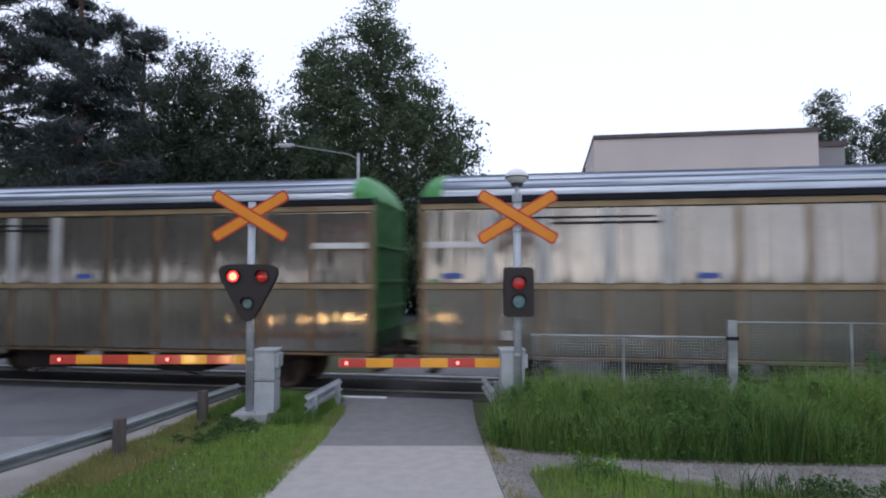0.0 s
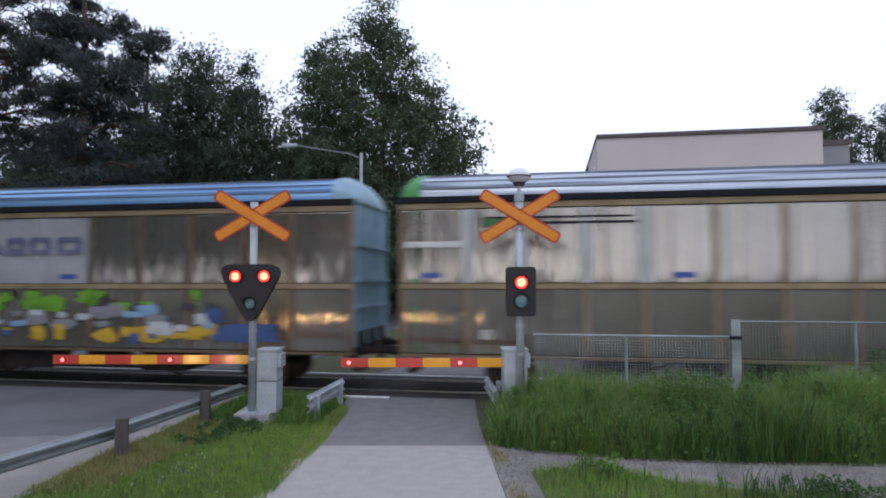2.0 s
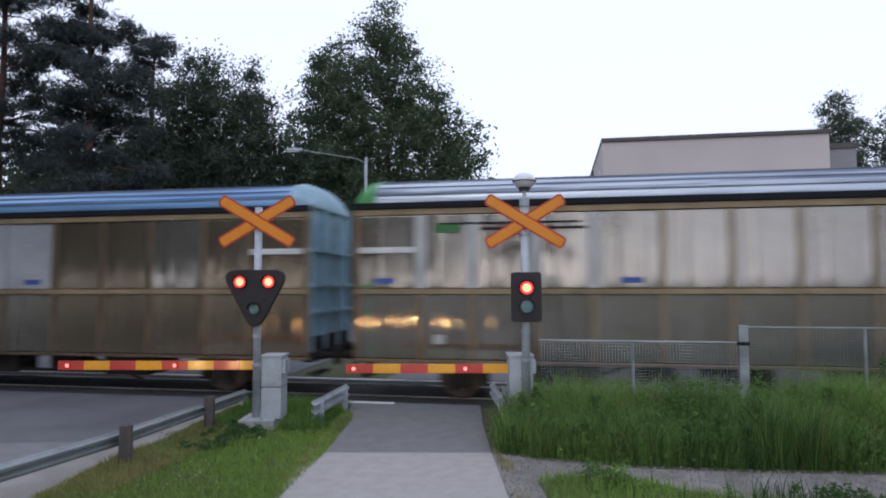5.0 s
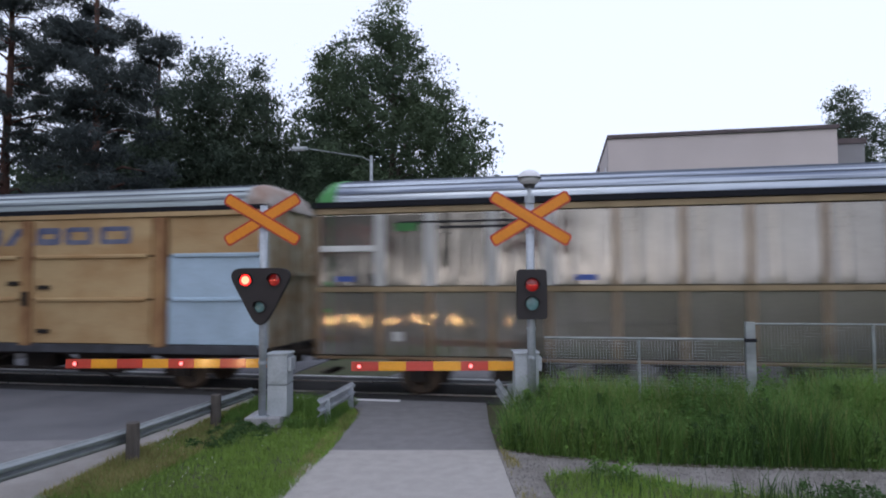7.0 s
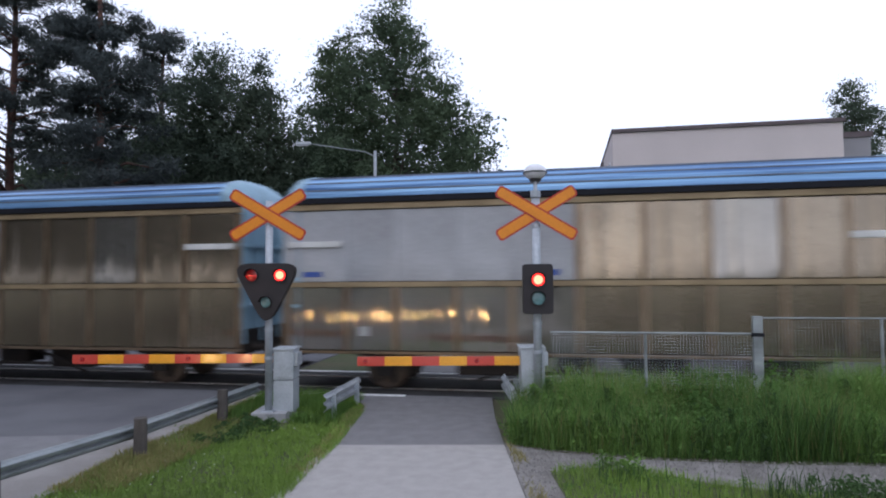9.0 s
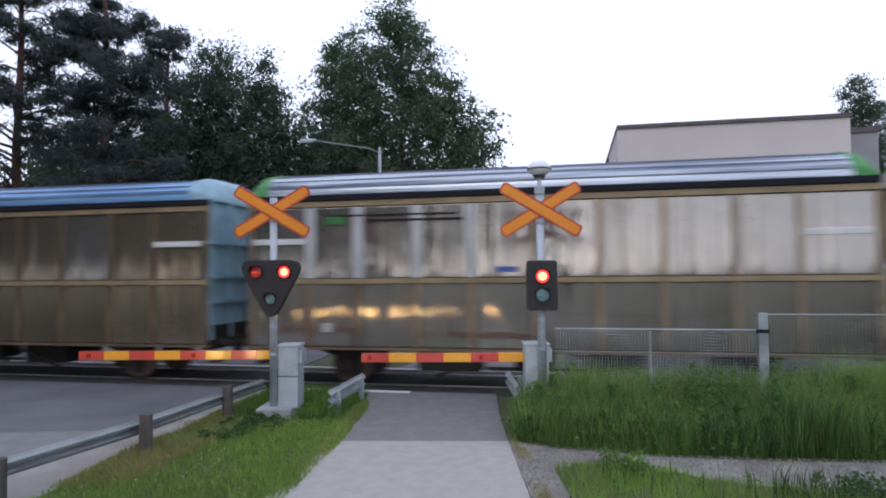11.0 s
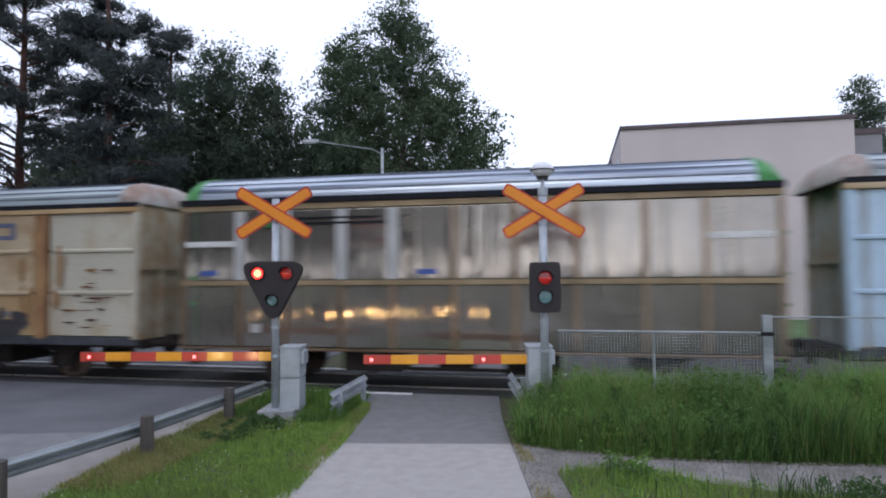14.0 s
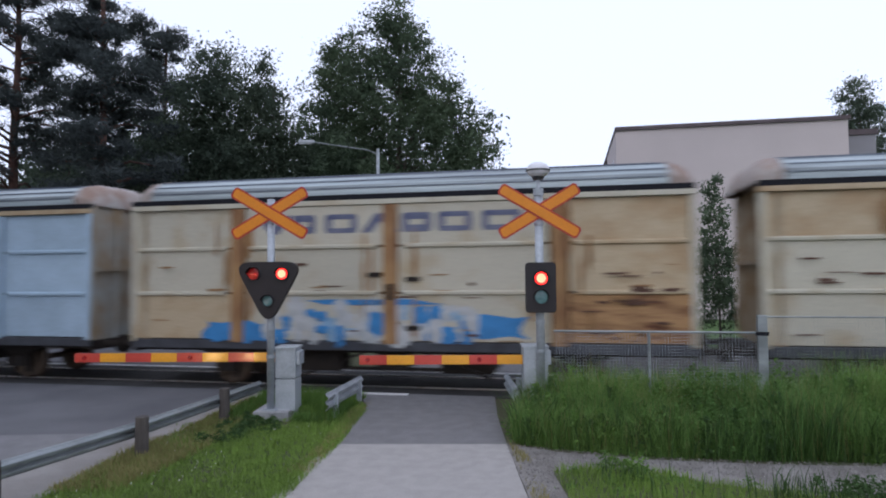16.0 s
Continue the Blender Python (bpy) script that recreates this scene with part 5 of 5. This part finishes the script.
slab("verge_soil", PATCH, -0.2, -0.003, SOIL, "grassy patch beside the gravel path", "verge")
blades("verge_grass", "short green grass beside the gravel path", PATCH, 26000, 0.06, 0.16, 0.0045, GRASSLAWN, 48, 1.2, -0.01, 0.8)
blades("weeds", "taller leafy weeds in the grass", [(1.5, 8.1), (2.4, 7.9), (5.3, 7.2), (5, 6.6), (2, 7.0)], 300, 0.15, 0.4, 0.008, WEED, 49, -0.4, -0.01, 0.6)
rng = np.random.default_rng(50)
px, py = rng.uniform(-4.6, -2.2, 130), rng.uniform(7.0, 12.5, 130)
f = np.sin(px * 3) * np.sin(py * 1.7)
k = f > 0.1
fl = quads("clover_flowers", np.stack([px[k], py[k], np.full(k.sum(), 0.09)], 1), np.tile((0.008, 0, 0.005), (k.sum(), 1)), np.tile((0, 0.007, 0.007), (k.sum(), 1)), FLOWER)
tagged(fl, "small white clover flowers in the verge", "flowers", kind="stuff")


# leafy herbs that fill the tall grass, thickest near its top
def herbs(name, label, poly, count, h0, h1, size, material, seed, plants=900):
    rng = np.random.default_rng(seed)
    xs, ys = [p[0] for p in poly], [p[1] for p in poly]
    px, py = rng.uniform(min(xs), max(xs), plants * 4), rng.uniform(min(ys), max(ys), plants * 4)
    keep = inside(px, py, poly)
    px, py = px[keep][:plants], py[keep][:plants]
    h = rng.uniform(h0, h1, len(px)) * rise(px, py)
    k = rng.integers(0, len(px), count)
    f = rng.random(count) ** 0.7
    P0 = np.stack([px[k], py[k], f * h[k]], 1) + rng.normal(size=(count, 3)) * (0.085, 0.085, 0.03) * (1.25 - f)[:, None]
    a = unit(rng, count) * (1, 1, 0.6)
    b = np.cross(a, unit(rng, count))
    b /= np.linalg.norm(b, axis=1, keepdims=True) + 1e-9
    s = size * (0.5 + rng.random((count, 1)))
    return tagged(quads(name, P0, a * s * 1.3, b * s * 0.55, material), label, "weeds", kind="stuff")


herbs("meadow_herbs", "leafy green herbs growing through tall grass", TALL, 90000, 0.5, 1.15, 0.023, GRASSTALL, 51, 1100)
herbs("meadow_herbs", "dark leafy weeds along the path edge", [(0.72, 9.85), (1.3, 9.5), (2.6, 9.15), (4.2, 8.95), (7, 8.8), (16, 8.4), (16, 9.2), (2, 10.2), (0.9, 11.2)], 36000, 0.3, 0.75, 0.028, WEED, 52, 260)
herbs("meadow_herbs", "clumps of darker weeds in the tall grass", TALL, 40000, 0.5, 1.05, 0.027, WEED, 64, 170)
herbs("shrub", "leafy shrub at the fence", [(7.2, 10.2), (9.5, 9.8), (9.5, 10.8), (7.2, 11.2)], 9000, 1.2, 1.7, 0.035, WEED, 53, 60)
herbs("meadow_herbs", "small weeds in the short grass", PATCH, 9000, 0.08, 0.28, 0.015, GRASSTALL, 54, 130)
herbs("meadow_herbs", "dark bushy weeds between grass and gravel", [(1.75, 8.35), (2.5, 8.15), (2.4, 7.9), (1.75, 8.05)], 800, 0.3, 0.55, 0.02, GRASSTALL, 65, 12)
herbs("meadow_herbs", "dark bushy weeds between grass and gravel", [(3.9, 7.55), (6.4, 7.0), (6.4, 6.6), (3.9, 7.1)], 4200, 0.2, 0.42, 0.018, WEED, 66, 60)
herbs("meadow_herbs", "low clover and weeds in the verge", VERGE, 16000, 0.08, 0.17, 0.016, GRASSLAWN, 55, 900)


def pebbles(name, label, poly, count, size, material, seed):
    """Loose stones as small flattened octahedra."""
    rng = np.random.default_rng(seed)
    xs, ys = [p[0] for p in poly], [p[1] for p in poly]
    px, py = rng.uniform(min(xs), max(xs), count * 4), rng.uniform(min(ys), max(ys), count * 4)
    keep = inside(px, py, poly)
    px, py = px[keep][:count], py[keep][:count]
    n = len(px)
    base = np.array([(1, 0, 0), (0, 1, 0), (-1, 0, 0), (0, -1, 0), (0, 0, 0.7), (0, 0, -0.7)], float)
    V = base[None] * (size * rng.uniform(0.4, 1.5, (n, 1, 1)) * rng.uniform(0.7, 1.3, (n, 6, 1))) + np.stack([px, py, np.full(n, -0.002)], 1)[:, None]
    tri = np.array([(0, 1, 4), (1, 2, 4), (2, 3, 4), (3, 0, 4), (1, 0, 5), (2, 1, 5), (3, 2, 5), (0, 3, 5)])
    me = bpy.data.meshes.new(name)
    me.from_pydata(V.reshape(-1, 3).tolist(), [], (tri[None] + np.arange(n)[:, None, None] * 6).reshape(-1, 3).tolist())
    me.materials.append(material)
    return tagged(new(name, me), label, "gravel", kind="stuff")


EDGEGRAVEL = [(0.6, 9.7), (1.3, 9.35), (2.6, 8.95), (4.2, 8.75), (9, 8.5), (9, 7.4), (5.3, 7.6), (3.6, 8.05), (2.4, 8.35), (1.45, 8.55), (1.1, 8.1), (1.1, 6.0), (0.76, 6.0)]
pebbles("loose_gravel", "loose grey gravel stones on the side path", EDGEGRAVEL, 5000, 0.011, mat("pebble", (0.3, 0.28, 0.26), (0.17, 0.16, 0.15), 5, 0.9, island=0.6), 56)
pebbles("loose_gravel", "grit along the edge of the footpath", [(-2.25, 6.8), (-2.05, 6.8), (-1.86, 9.6), (-1.84, 12.0), (-2.0, 12.0), (-2.0, 9.6)], 900, 0.009, MATS["pebble"], 57)
pebbles("track_stones", "coarse brown ballast stones beside the rails", TRACKSIDE, 2600, 0.035, BALLAST, 58)

EDGE = [(-2.4, 6.6), (-2.1, 6.6), (-1.88, 9.6), (-1.84, 12.2), (-1.98, 12.4), (-2.02, 9.6)]
blades("verge_grass", "ragged grass creeping over the path edge", EDGE, 3500, 0.03, 0.1, 0.004, GRASSLAWN, 61, 0.1, -0.005, 1.2)
blades("verge_grass", "dry straw along the path edge", [(-2.3, 8.2), (-2.02, 8.2), (-1.92, 9.6), (-1.86, 12.6), (-2.12, 12.8), (-2.16, 9.6)], 1900, 0.03, 0.09, 0.004, GRASSDRY, 67, 0.6, -0.005, 1.2)
blades("verge_grass", "ragged grass at the gravel edge", [(0.66, 9.6), (0.78, 6.4), (1.0, 6.4), (0.86, 9.0)], 900, 0.03, 0.1, 0.004, GRASSDRY, 62, -0.1, -0.005, 1.2)
herbs("meadow_herbs", "dark weed clumps in the verge", [(-4.2, 9.6), (-3.2, 9.6), (-2.9, 11.2), (-3.9, 11.2)], 5000, 0.15, 0.3, 0.018, WEED, 63, 40)


# ---------------- what moves ----------------
def travelled(t):
    return 14.42 * t + float(np.interp(t, (0, 0.5, 1, 1.5, 2, 4, 8, 11.5, 12.5, 14.5, 16), (0.25, 0.15, -0.05, -0.06, -0.03, -0.06, -0.12, 0.13, 0.16, 0.13, 0.2)))


def motions():
    # the train rolls by from right to left
    for k, w in wagons.items():
        walk(w, [(t, wagon_pose(k, travelled(t))) for t in (0, 0.5, 1, 1.5, 2, 4, 8, 11.5, 12.5, 14.5, 16)])
        for ax in [c for c in w.children if c.name.startswith("wheelset")]:
            rows = []
            for i in range(481):
                t = i / 30
                rows.append((t, Matrix.Translation(ax.location) @ pose(0, 0, 0, 0, -math.degrees(travelled(t) / 0.46) % 360, 0)))
            walk(ax, rows)
    # the signal lamps' added glowing discs turn to and fro to imitate flashing: A and B face out by turns, a little
    # more than half a period each
    period, first, turn = 0.8636, 0.243, 89
    for d, phase in FLASHERS:
        rows, at = [], d.location.copy()

        def faced(t):
            return ((t - first) / period - (0.5 if phase == "A" else 0.0)) % 1 < 0.6
        state = faced(0)
        rows.append((0, Matrix.Translation(at) @ pose(0, 0, 0, 0 if state else turn)))
        for i in range(1, 481):
            t = i / 30
            if faced(t) != state:
                rows.append((t - 1 / 30, Matrix.Translation(at) @ pose(0, 0, 0, 0 if state else turn)))
                state = not state
                rows.append((t, Matrix.Translation(at) @ pose(0, 0, 0, 0 if state else turn)))
        rows.append((16, Matrix.Translation(at) @ pose(0, 0, 0, 0 if state else turn)))
        walk(d, [r for i, r in enumerate(rows) if i == len(rows) - 1 or r[0] < rows[i + 1][0] - 0.01])


motions()
